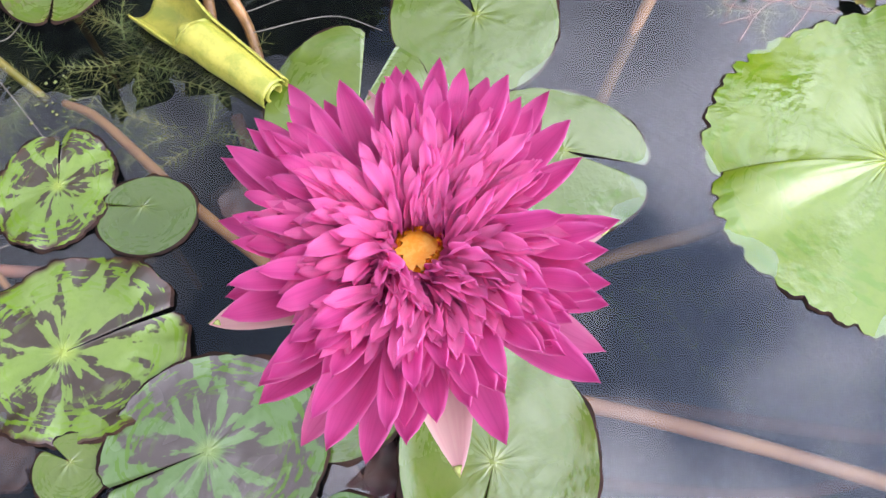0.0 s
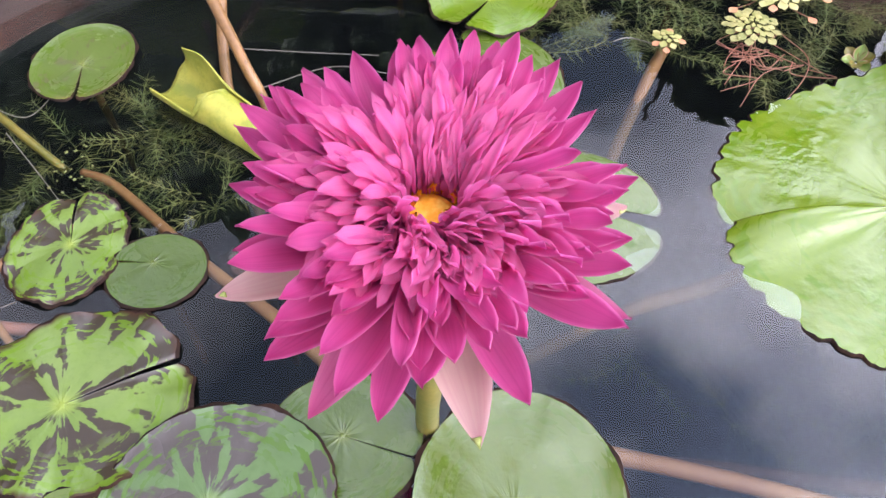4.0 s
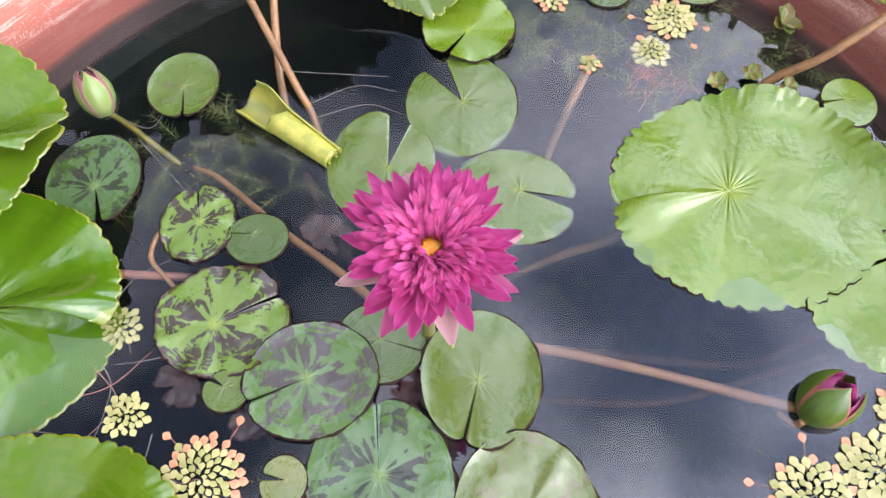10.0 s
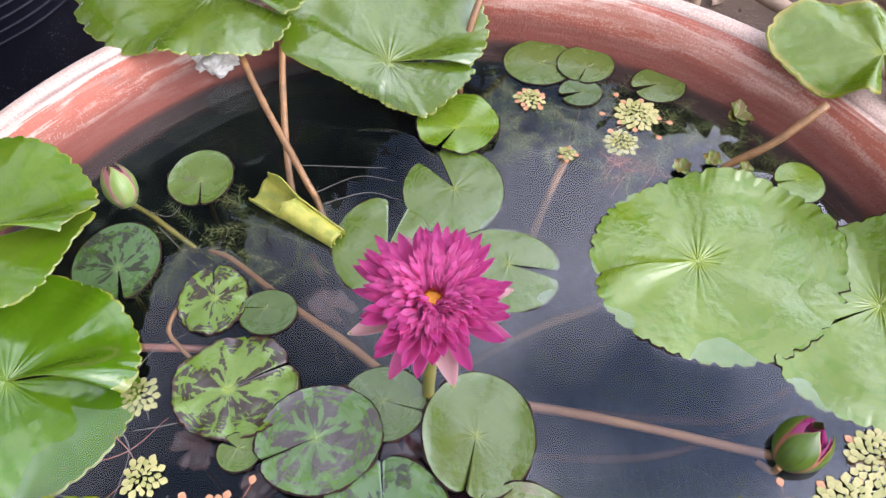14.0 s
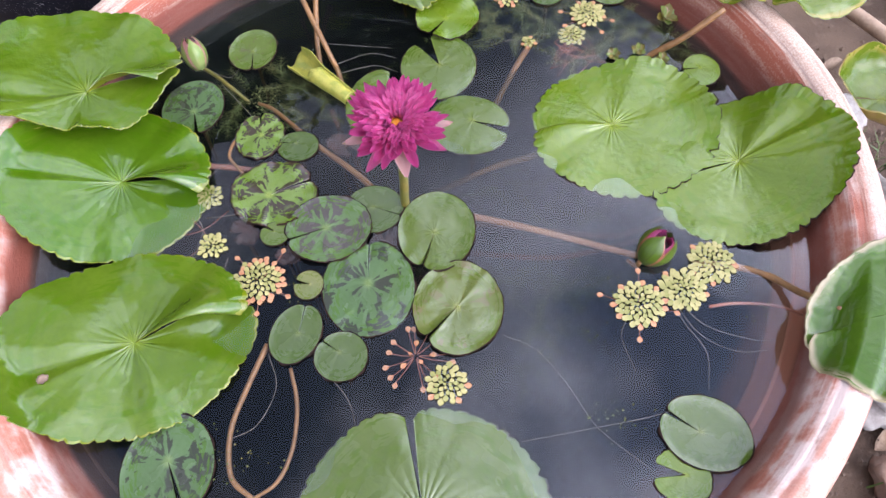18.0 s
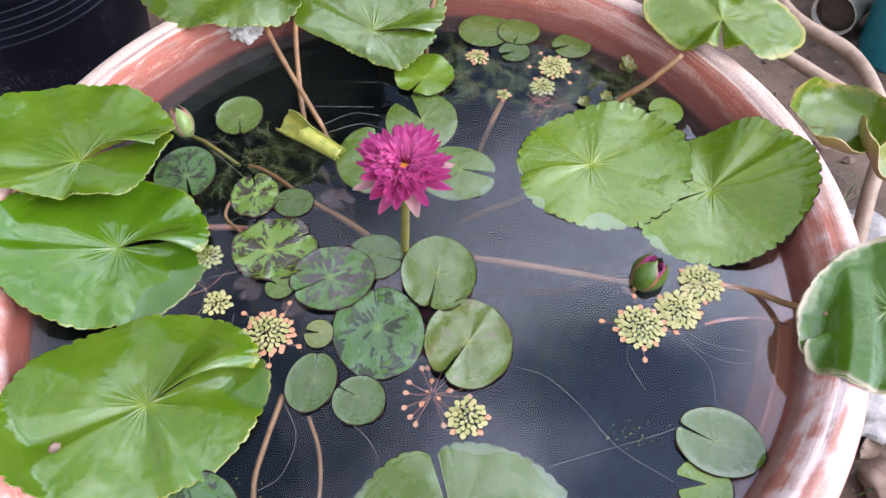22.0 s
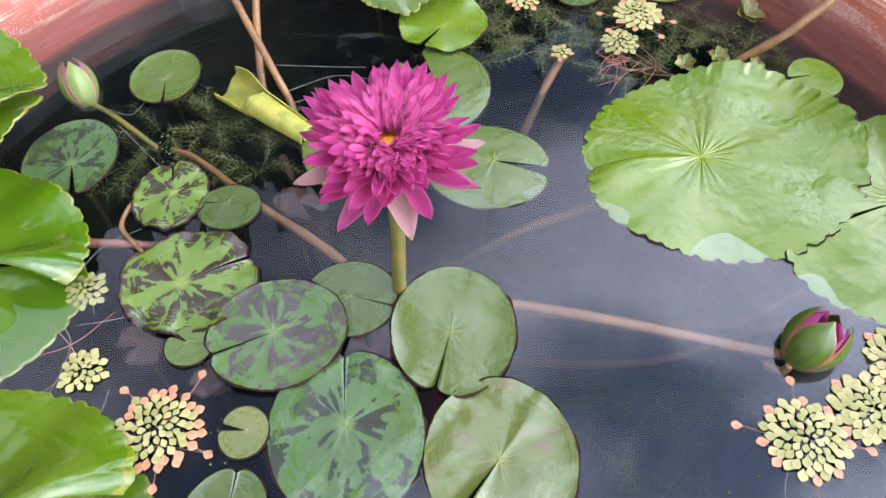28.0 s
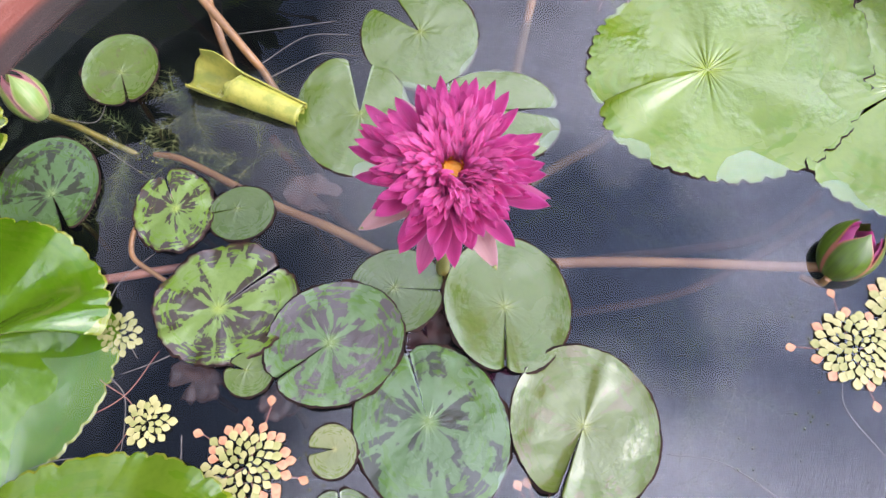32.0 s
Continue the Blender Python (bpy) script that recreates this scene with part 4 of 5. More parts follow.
# drowned stalks and runners
DROWNED = [
    ([(-0.290, 0.340, -0.0145), (-0.257, 0.322, -0.0140), (-0.18, 0.252, -0.0145), (-0.115, 0.200, -0.0145), (-0.05, 0.14, -0.0145), (-0.015, 0.118, -0.016)], 0.0030, 0.0062, M_DROWNED),
    ([(0.345, 0.035, -0.008), (0.30, 0.049, -0.011), (0.20, 0.080, -0.013), (0.09, 0.108, -0.0145), (0.0, 0.118, -0.0145)], 0.0048, 0.0056, M_DROWNED),
    ([(0.40, 0.10, -0.045), (0.329, 0.081, -0.05), (0.217, 0.058, -0.055), (0.08, 0.068, -0.06)], 0.0045, 0.0045, M_SUNK),
    ([(0.40, 0.125, -0.045), (0.32, 0.095, -0.05), (0.24, 0.100, -0.05), (0.15, 0.115, -0.055), (0.05, 0.125, -0.06)], 0.005, 0.005, M_SUNK),
    ([(-0.165, 0.345, -0.04), (-0.14, 0.29, -0.05), (-0.09, 0.20, -0.07)], 0.005, 0.005, M_SUNK),
    ([(-0.42, 0.205, -0.01), (-0.35, 0.201, -0.008), (-0.309, 0.199, -0.010), (-0.27, 0.20, -0.02)], 0.005, 0.0045, M_SUNK),
    ([(0.24, 0.26, -0.02), (0.183, 0.236, -0.03), (0.118, 0.22, -0.04), (0.02, 0.18, -0.06)], 0.0055, 0.005, M_DROWNED),
    ([(0.20, 0.50, -0.03), (0.175, 0.453, -0.02), (0.135, 0.375, -0.035), (0.10, 0.30, -0.06)], 0.0055, 0.005, M_DROWNED),
    ([(-0.205, -0.115, -0.004), (-0.225, -0.18, -0.006), (-0.238, -0.24, -0.007), (-0.228, -0.30, -0.008), (-0.195, -0.328, -0.010)], 0.0042, 0.0035, M_STALK),
    ([(-0.167, -0.150, -0.006), (-0.152, -0.20, -0.008), (-0.150, -0.26, -0.008), (-0.165, -0.305, -0.010), (-0.195, -0.328, -0.012)], 0.0030, 0.0028, M_STALK),
    ([(0.43, -0.049, -0.002), (0.47, -0.043, -0.003), (0.525, -0.046, -0.004), (0.57, -0.06, -0.01)], 0.0025, 0.002, M_REDSTALK),
    ([(-0.262, 0.28, -0.002), (-0.305, 0.255, 0.000), (-0.318, 0.22, -0.002), (-0.300, 0.195, -0.004), (-0.275, 0.17, -0.006)], 0.003, 0.0025, M_STALK),
]
for pts, a, b, m in DROWNED:
    tagged(tube("drowned_stalk", pts, a, b, m, wobble=0.12), "brown lily stalk lying under the water", "water stalk", "drowned stalks")

ROOTS = [
    [(0.130, -0.097), (0.179, -0.114), (0.220, -0.165), (0.258, -0.226), (0.324, -0.281)],
    [(0.360, -0.205), (0.317, -0.212), (0.25, -0.228), (0.156, -0.249)],
    [(0.37, -0.03), (0.395, -0.07), (0.415, -0.12), (0.412, -0.17)],
    [(0.375, -0.02), (0.42, -0.075), (0.48, -0.095), (0.52, -0.10)],
    [(0.375, -0.02), (0.41, -0.085), (0.46, -0.115), (0.50, -0.115)],
    [(0.31, -0.07), (0.30, -0.10), (0.315, -0.15)],
    [(-0.38, 0.40), (-0.345, 0.395), (-0.325, 0.43)],
    [(-0.355, 0.375), (-0.32, 0.335), (-0.29, 0.30)],
    [(-0.20, 0.47), (-0.12, 0.465), (-0.06, 0.46)],
    [(-0.16, 0.42), (-0.10, 0.445), (-0.05, 0.435)],
    [(-0.15, 0.40), (-0.09, 0.42), (-0.05, 0.40)],
    [(0.22, 0.36), (0.27, 0.40), (0.30, 0.44), (0.29, 0.48)],
    [(0.14, 0.47), (0.155, 0.48), (0.18, 0.466)],
    [(-0.20, -0.13), (-0.185, -0.18), (-0.20, -0.23), (-0.235, -0.25)],
    [(-0.11, -0.16), (-0.08, -0.20), (-0.06, -0.25)],
    [(-0.36, 0.10), (-0.33, 0.06), (-0.37, 0.01)],
    [(-0.40, 0.06), (-0.34, 0.075), (-0.30, 0.11)],
]
RED = range(len(ROOTS), len(ROOTS) + 14)
for i in RED:
    r = random.Random(i + 50)
    x, y = 0.262 + r.uniform(-0.03, 0.03), 0.452 + r.uniform(-0.02, 0.02)
    ROOTS.append([(x, y), (x + r.uniform(-.02, .02), y + r.uniform(-.02, .02)), (x + r.uniform(-.035, .035), y + r.uniform(-.03, .03)), (x + r.uniform(-.05, .04), y + r.uniform(-.05, .02))])
for i in range(9):
    r = random.Random(i + 700)
    turn = r.uniform(-0.25, 0.25)
    x, y = -0.31 + r.uniform(-0.06, 0.07), 0.03 + r.uniform(-0.07, 0.13)
    a = r.uniform(0, 6.28)
    ROOTS.append([(x + d * math.cos(a + turn * j), y + d * math.sin(a + turn * j)) for j, d in enumerate((0, 0.025, 0.05, 0.08))])
for i, pts in enumerate(ROOTS):
    r = random.Random(i)
    deep = 0.008 if i in RED else 0.004
    line = [(x + r.uniform(-.003, .003), y + r.uniform(-.003, .003), -deep - 0.002 * (j % 2)) for j, (x, y) in enumerate(pts)]
    tagged(tube("floating_root", line, 0.00055, 0.0004, M_ROOT if i not in (11, 15, 16, *RED) else M_REDSTALK, sides=6), "thin pale root trailing in the water", "root", "floating roots")


# ---- the flower ----
def petal_mesh(name, length, width, cup, arc, tip, material, seed=0, nu=12, nv=6, fold=0.0, widest=0.55, hook=0.0, foot=0.34, under=None):
    """A petal lying along +x from the origin, hollow side up; arc: degrees by which it bows outward from base to tip (minus: inward);
    hook: degrees by which the last third turns up."""
    verts, uvs, faces = [], [], []
    ph = random.Random(seed).uniform(0, 6)
    ruffle = 0.26 if width < 0.0072 else 0.05  # the small inner petals are crumpled
    cx = cz = 0.0
    for i in range(nu + 1):
        u = i / nu
        t = radians(arc) * (0.5 - u) + radians(hook) * max(0.0, (u - 0.66) / 0.34)
        if i:
            cx += length / nu * math.cos(t)
            cz += length / nu * math.sin(t)
        w = width * 0.5 * (foot + (1 - foot) * math.sin(math.pi / 2 * min(1, u / widest)))
        if u > widest:
            w *= max(0.0, 1 - ((u - widest) / (1 - widest)) ** (tip + 0.7)) ** 0.85
        for j in range(nv + 1):
            v = j / nv * 2 - 1
            lift = cup * width * (v * v) * math.sin(math.pi * min(1, 0.12 + u * 0.86)) - fold * width * abs(v) * u + ruffle * width * math.sin(11 * u + ph) * v
            verts.append((cx - lift * math.sin(t), w * v + 0.6 * ruffle * width * u * math.sin(6 * u + 2 * ph), cz + lift * math.cos(t)))
            uvs.append((j / nv, u))
    top = len(verts)
    verts += [(x, y, z - 0.0004) for x, y, z in verts]
    uvs += uvs
    for i in range(nu):
        for j in range(nv):
            a = i * (nv + 1) + j
            b = a + nv + 1
            faces.append((a, b, b + 1, a + 1))
            faces.append((top + a, top + a + 1, top + b + 1, top + b))
    ob = link(name, verts, faces, [material, under or material], None, "", uvs, True, [0, 1] * (nu * nv))
    me = ob.data
    bpy.data.objects.remove(ob)
    return me


def flower():
    base = Vector((-0.010, 0.108, 0.204))
    ob = thing("water_lily_flower", "magenta many-petalled double water lily bloom on an upright stem", "flower", Matrix.Translation(base))
    lean = pose(0, 0, 0, 7, 1, 0)
    tube("stem", [(0.0, 0.0, -0.002), (-0.001, 0.004, -0.06), (-0.004, 0.012, -0.13), (-0.008, 0.015, -0.204), (-0.004, 0.03, -0.27)], 0.0062, 0.0072, M_STEM, ob, "olive-brown upright stem", sides=14)
    rnd = random.Random(11)
    eye = Vector((0.0012, -0.0025, 0))
    rings = [  # foot radius, foot height, tip radius, tip height, count, width, hollow, outward bow, roundness, upward hook
        (0.004, 0.000, 0.0700, 0.0190, 11, 0.0152, 0.30, -8, 2.0, 12), (0.005, 0.001, 0.0672, 0.0285, 14, 0.0136, 0.34, -4, 2.0, 14), (0.006, 0.003, 0.0625, 0.0360, 16, 0.0116, 0.36, 4, 2.2, 14),
        (0.008, 0.005, 0.0575, 0.0415, 21, 0.0096, 0.40, 14, 3.4, 8), (0.011, 0.009, 0.0522, 0.0450, 27, 0.0078, 0.46, 24, 4.6, 2), (0.014, 0.013, 0.0470, 0.0468, 32, 0.0064, 0.50, 36, 6.0, 0),
        (0.0140, 0.015, 0.0420, 0.0472, 38, 0.0054, 0.55, 42, 6.0, 0), (0.0138, 0.017, 0.0375, 0.0470, 43, 0.0046, 0.55, 50, 6.0, 0), (0.0130, 0.018, 0.0330, 0.0462, 45, 0.0041, 0.55, 56, 6.0, 0),
        (0.0120, 0.019, 0.0286, 0.0448, 45, 0.0038, 0.55, 60, 6.0, 0), (0.0118, 0.020, 0.0242, 0.0428, 43, 0.0036, 0.55, 60, 6.0, 0), (0.0114, 0.021, 0.0202, 0.0402, 40, 0.0034, 0.5, 58, 6.0, 0),
        (0.0112, 0.021, 0.0164, 0.0366, 33, 0.0032, 0.5, 54, 6.0, 0)]
    outermost = (-134, -104, -58, -41, -11, 45, 72, 98, 125, 150, 174)
    pack_v, pack_f, pack_uv = [], [], []
    for k, (r0, z0, r1, z1, count, width, cup, bend, round_tip, hook) in enumerate(rings):
        length = math.hypot(r1 - r0, z1 - z0) * (1.02 + 0.0014 * abs(bend))
        rise = math.degrees(math.atan2(z1 - z0, r1 - r0))
        mat = M_PETAL if k < 6 else M_PETAL_IN
        inner = min(1.0, max(0.0, (k - 2) / 4))
        kinds = [petal_mesh("petal", length * g, width * w, cup, bend * b, round_tip, mat, 10 * k + i, 14 if k < 6 else 10, 6 if k < 6 else 4, f, 0.56 if k < 6 else 0.7, hook, 0.45, M_PETAL_PALE if k < 5 else None)
                 for i, (g, w, f, b) in enumerate(((1, 1, 0, 1), (0.95, 1.10, 0.06 * inner, 1.15), (1.03, 0.92, -0.08 * inner, 0.85)))]
        off = -90 if k == 1 else rnd.uniform(0, 360)
        for i in range(count * (2 if k >= 6 else 1)):
            between = i >= count
            a = off + 360 * ((i % count) + (0.5 if between else 0.0) + rnd.uniform(-0.24, 0.24)) / count
            if k == 0:
                a = outermost[i] + rnd.uniform(-2, 2)
            way = Vector((math.cos(radians(a)), math.sin(radians(a)), 0.13 * k))
            swirl = (95 * noise.noise(way * 2.1) + rnd.uniform(-14, 14)) * inner + rnd.uniform(-6, 6)
            roll = rnd.uniform(-10, 10) + (rnd.uniform(-20, 20) + 42 * noise.noise(way * 1.7 + Vector((3, 9, 0)))) * inner
            drop = rnd.uniform(-6, 6) * (1 + 0.4 * inner) + 18 * noise.noise(way * 1.8 + Vector((7, 2, 0))) * inner
            if k >= 8:
                drop += rnd.uniform(-16, 20)
            size = rnd.uniform(0.90, 1.06) * (0.93 if between else 1.0)
            m = lean @ Matrix.Translation(eye * inner) @ pose(0, 0, z0, 0, 0, a) @ pose(r0 * rnd.uniform(0.92, 1.08), 0, 0, 0, 0, swirl) @ pose(0, 0, 0, 0, -(rise + drop), 0) @ pose(0, 0, 0, roll, 0, 0) @ Matrix.Scale(size, 4)
            me = kinds[rnd.randrange(3)]
            if not between and k < 10:
                again("petal", me, ob, m)
                continue
            k0 = len(pack_v)  # the petals packed between, too many to count
            pack_v.extend(m @ v.co for v in me.vertices)
            pack_f.extend(tuple(k0 + j for j in p.vertices) for p in me.polygons)
            flat = [0.0] * (2 * len(me.loops))
            me.uv_layers[0].data.foreach_get("uv", flat)
            pack_uv.extend(flat)
    packed = link("inner_petals", pack_v, pack_f, M_PETAL_IN, ob, "crowded pink inner petals")
    packed.data.uv_layers.new(name="uv").data.foreach_set("uv", pack_uv)
    packed["kind"] = "stuff"
    for a, rise in ((-78, -4), (-162, 4), (13, -2), (105, 8)):
        me = petal_mesh("sepal", 0.072, 0.0250, 0.18, -6, 0.75, M_SEPAL, int(a) + 300, 16, 8, 0.0, 0.45, 0, 0.5)
        sep = again("sepal", me, ob, pose(0, 0, -0.002, 0, 0, a) @ pose(0.003, 0, 0, 0, -rise, 0))
        sep["label"] = "cream-white pink-edged outer sepal with a green tip"
        end = max(me.vertices, key=lambda v: v.co.x).co
        verts = [(end.x - 0.0036, 0.0021, end.z + 0.0003), (end.x - 0.0036, -0.0021, end.z + 0.0003), (end.x + 0.0006, 0, end.z), (end.x - 0.0028, 0, end.z + 0.0009), (end.x - 0.0036, 0, end.z - 0.0012)]
        link("tip", verts, [(0, 3, 1), (0, 2, 3), (1, 3, 2), (0, 4, 2), (1, 2, 4), (0, 1, 4)], M_SEPAL_TIP, sep, "green tip")
    for a, rise in ((-26, -1), (-120, -4)):
        me = petal_mesh("petal", 0.071, 0.0185, 0.20, -6, 1.3, M_PETAL_PALE, int(a) + 500, 14, 6, 0.0, 0.55, 4, 0.45)
        again("petal", me, ob, pose(0, 0, -0.001, 0, 0, a) @ pose(0.003, 0, 0, 0, -rise, 0))
    # orange heart: a pale floor in a ring of upright stamens
    heart = [(0.0, 0.0214), (0.003, 0.0215), (0.0066, 0.0217), (0.0092, 0.0214), (0.0102, 0.018), (0.006, 0.008)]
    lathe("heart", heart, M_HEART, ob, "pale yellow flower heart", 24, (eye.x, eye.y - 0.0025), wobble=0.3)
    sm = petal_mesh("stamen", 0.0135, 0.0034, 0.15, -16, 2.4, M_STAMEN, 900, 6, 2)
    for i in range(34):
        a = 360 * i / 34 + rnd.uniform(-6, 6)
        m = lean @ pose(eye.x + 0.0092 * math.cos(radians(a)), eye.y + 0.0104 * math.sin(radians(a)), 0.0190, 0, 0, a)
        again("stamen", sm, ob, m @ pose(0, 0, 0, 0, -rnd.uniform(84, 118), 0) @ Matrix.Scale(rnd.uniform(0.5, 1.0), 4))


flower()


# ---- buds ----
def bud(label, base, tip, width, openness, seed, petals, stem):
    b, t = Vector(base), Vector(tip)
    axis = t - b
    m = Matrix.Translation(b) @ axis.to_track_quat("Z", "Y").to_matrix().to_4x4()
    ob = thing("lily_bud", label, "flower bud", m, "lily buds")
    h = axis.length
    def shell(name, a0, span, scale, material, top, inset, label=""):
        verts, faces, uvs = [], [], []
        nu, nv = 14, 10
        for i in range(nu + 1):
            u = i / nu
            r = width * scale * math.sin(math.pi * (0.085 + (0.87 - 0.35 * openness) * u * top)) ** 0.62
            half = span * (1 if u < 0.55 else max(0.06, 1 - ((u - 0.55) / 0.45) ** 2.2))
            for j in range(nv + 1):
                a = radians(a0 + half * (j / nv * 2 - 1))
                rr = r * (1 + 0.03 * math.cos(math.pi * (j / nv * 2 - 1)))
                verts.append((rr * math.cos(a), rr * math.sin(a), h * u * inset))
                uvs.append((j / nv, u))
        n = len(verts)
        verts += [(x * 0.97, y * 0.97, z) for x, y, z in verts]
        uvs += uvs
        for i in range(nu):
            for j in range(nv):
                a = i * (nv + 1) + j
                faces.append((a, a + 1, a + nv + 2, a + nv + 1))
                faces.append((n + a, n + a + nv + 1, n + a + nv + 2, n + a + 1))
        link(name, verts, faces, material, ob, label, uvs)
    # the plump bud's core is coloured as the shaded hollow between its petals
    lathe("core", [(0.001, 0.002), (width * 0.55, h * 0.15), (width * 0.80, h * 0.45), (width * 0.62, h * 0.66), (width * 0.40, h * 0.62), (0.001, h * 0.52)], petals[1], ob, "core inside the bud's opening", 24)
    for i in range(5):
        shell("petal", 36 + 72 * i, 50, 0.93, petals[0], 1.0, (0.97 if seed == 1 else 0.93) - 0.05 * (i % 2), "pink inner petal")
    for i in range(4):
        shell("sepal", 10 + 90 * i, 41 if seed == 1 else 45, 1.0, M_BUD_PALE if seed == 1 else M_BUD, 1.0, 0.99 - 0.04 * (i % 2), "green sepal")
    inv = m.inverted()
    tube("stem", [inv @ Vector(p) for p in stem], 0.0040, 0.0034, M_STEM if seed == 1 else M_STALK, ob, "stem running under water")


bud("plump green bud opening on a pink tip, half out of water", (0.346, 0.029, -0.010), (0.377, 0.049, 0.039), 0.0268, 0.17, 2, (M_BUD_PINK, M_HOLLOW_SHADE), [(0.338, 0.022, 0.0), (0.334, 0.022, -0.012), (0.325, 0.035, -0.02)])
bud("small green bud with a pale pink tip by the bowl wall", (-0.408, 0.420, -0.014), (-0.424, 0.452, 0.034), 0.0215, 0.03, 1, (M_BUD_BLUSH, M_SEPAL),
    [(-0.410, 0.426, -0.014), (-0.395, 0.415, -0.012), (-0.37, 0.395, -0.008), (-0.345, 0.375, -0.012), (-0.31, 0.35, -0.025)])


def little_bud(x, y, r, label):
    ob = thing("sprout", label, "sprout", pose(x, y, 0.004, 20, 10, x * 900), "sprouts at the far side")
    for i in range(6):
        me = petal_mesh("scale_leaf", r * 1.35, r * 1.0, 0.3, -20, 1.3, M_STEM if i % 2 else M_BUD_PALE, i + 70, 8, 4)
        again("scale_leaf", me, ob, pose(0, 0, 0, 0, 0, 60 * i) @ pose(0.001, 0, 0, 0, -22 - 9 * (i % 3), 0))


little_bud(0.375, 0.440, 0.0105, "small yellow-green sprouting leaf bud in the water")
little_bud(0.332, 0.429, 0.0105, "small brownish sprouting leaf bud in the water")
little_bud(0.412, 0.418, 0.0105, "small pale sprouting leaf bud in the water")
little_bud(0.430, 0.518, 0.019, "small green sprouting leaf near the far wall")


def rolled_leaf():
    a, b = Vector((-0.222, 0.411, 0.016)), Vector((-0.124, 0.334, 0.005))
    axis = b - a
    ob = thing("rolled_leaf", "unopened yellow-green lily leaf rolled into a scroll", "rolled leaf", Matrix.Translation(a) @ axis.to_track_quat("X", "Z").to_matrix().to_4x4())

    def scroll(name, radius, start, open_end, closed_end, reach, label=""):
        """A leaf blade rolled round the axis: an open trough at the far end, closed after that."""
        verts, faces = [], []
        nu, nv = 44, 40
        for i in range(nu + 1):
            u = i / nu
            for j in range(nv + 1):
                v = j / nv
                shut = min(1.0, max(0.0, (u - 0.34) / 0.10))
                shut = shut * shut * (3 - 2 * shut)
                ang = radians(start + (open_end + (closed_end - open_end) * shut - start) * v)
                flap = 0.42 * max(0.0, 1 - v / 0.16) * math.exp(-((u - 0.16) / 0.17) ** 2)
                ruffle = 0.05 * noise.noise(Vector((u * 6, v * 5, 2))) + 0.022 * math.sin(v * 46 + u * 3) * (0.4 + 0.6 * u)
                r = radius * (1.22 - 0.42 * u - 0.16 * v * shut) * (1 + flap + ruffle)
                lip = 0.010 * noise.noise(Vector((v * 4, 3, 1))) - 0.012 * math.sin(v * 3.1)
                verts.append((axis.length * (reach + u * (1 - reach)) + lip * (1 - u) ** 3, r * math.cos(ang), r * math.sin(ang)))
        for i in range(nu):
            for j in range(nv):
                k = i * (nv + 1) + j
                faces.append((k, k + 1, k + nv + 2, k + nv + 1))
        s = link(name, verts, faces, M_ROLL, ob, label)
        s.modifiers.new("thick", "SOLIDIFY").thickness = 0.0012

    scroll("outer_wrap", 0.0165, 48, -185, -350, -0.04)
    scroll("inner_wrap", 0.0092, -30, -300, -640, 0.36, "inner roll")


rolled_leaf()


# ---- mosaic rosettes ----
def rhomb(name, size, material):
    s = size
    half = [(0.22, 0.17), (0.46, 0.37), (0.68, 0.43), (0.86, 0.33), (1.00, 0.17)]
    rim = [(0, 0, 0)] + [(s * x, s * y, 0.0003) for x, y in half] + [(s * 1.13, 0, 0)] + [(s * x, -s * y, 0.0003) for x, y in half[::-1]]
    v = rim + [(s * 0.58, 0, 0.0005)]
    e = len(rim)
    f = [(i, e, (i + 1) % e) for i in range(e)]
    n = len(v)
    v = v + [(x, y, z - 0.0003) for x, y, z in v]
    f = f + [(c + n, b + n, a + n) for a, b, c in f] + [(i, (i + 1) % e, (i + 1) % e + n, i + n) for i in range(e)]
    ob = link(name, v, f, material, smooth=False)
    me = ob.data
    bpy.data.objects.remove(ob)
    return me


SIZES = (0.0056, 0.0080, 0.0098, 0.0110)
RHOMB = {(s, m): rhomb("leaf", s, mt) for s in SIZES for m, mt in enumerate((M_ROS_IN, M_ROS_MID, M_ROS_OUT))}


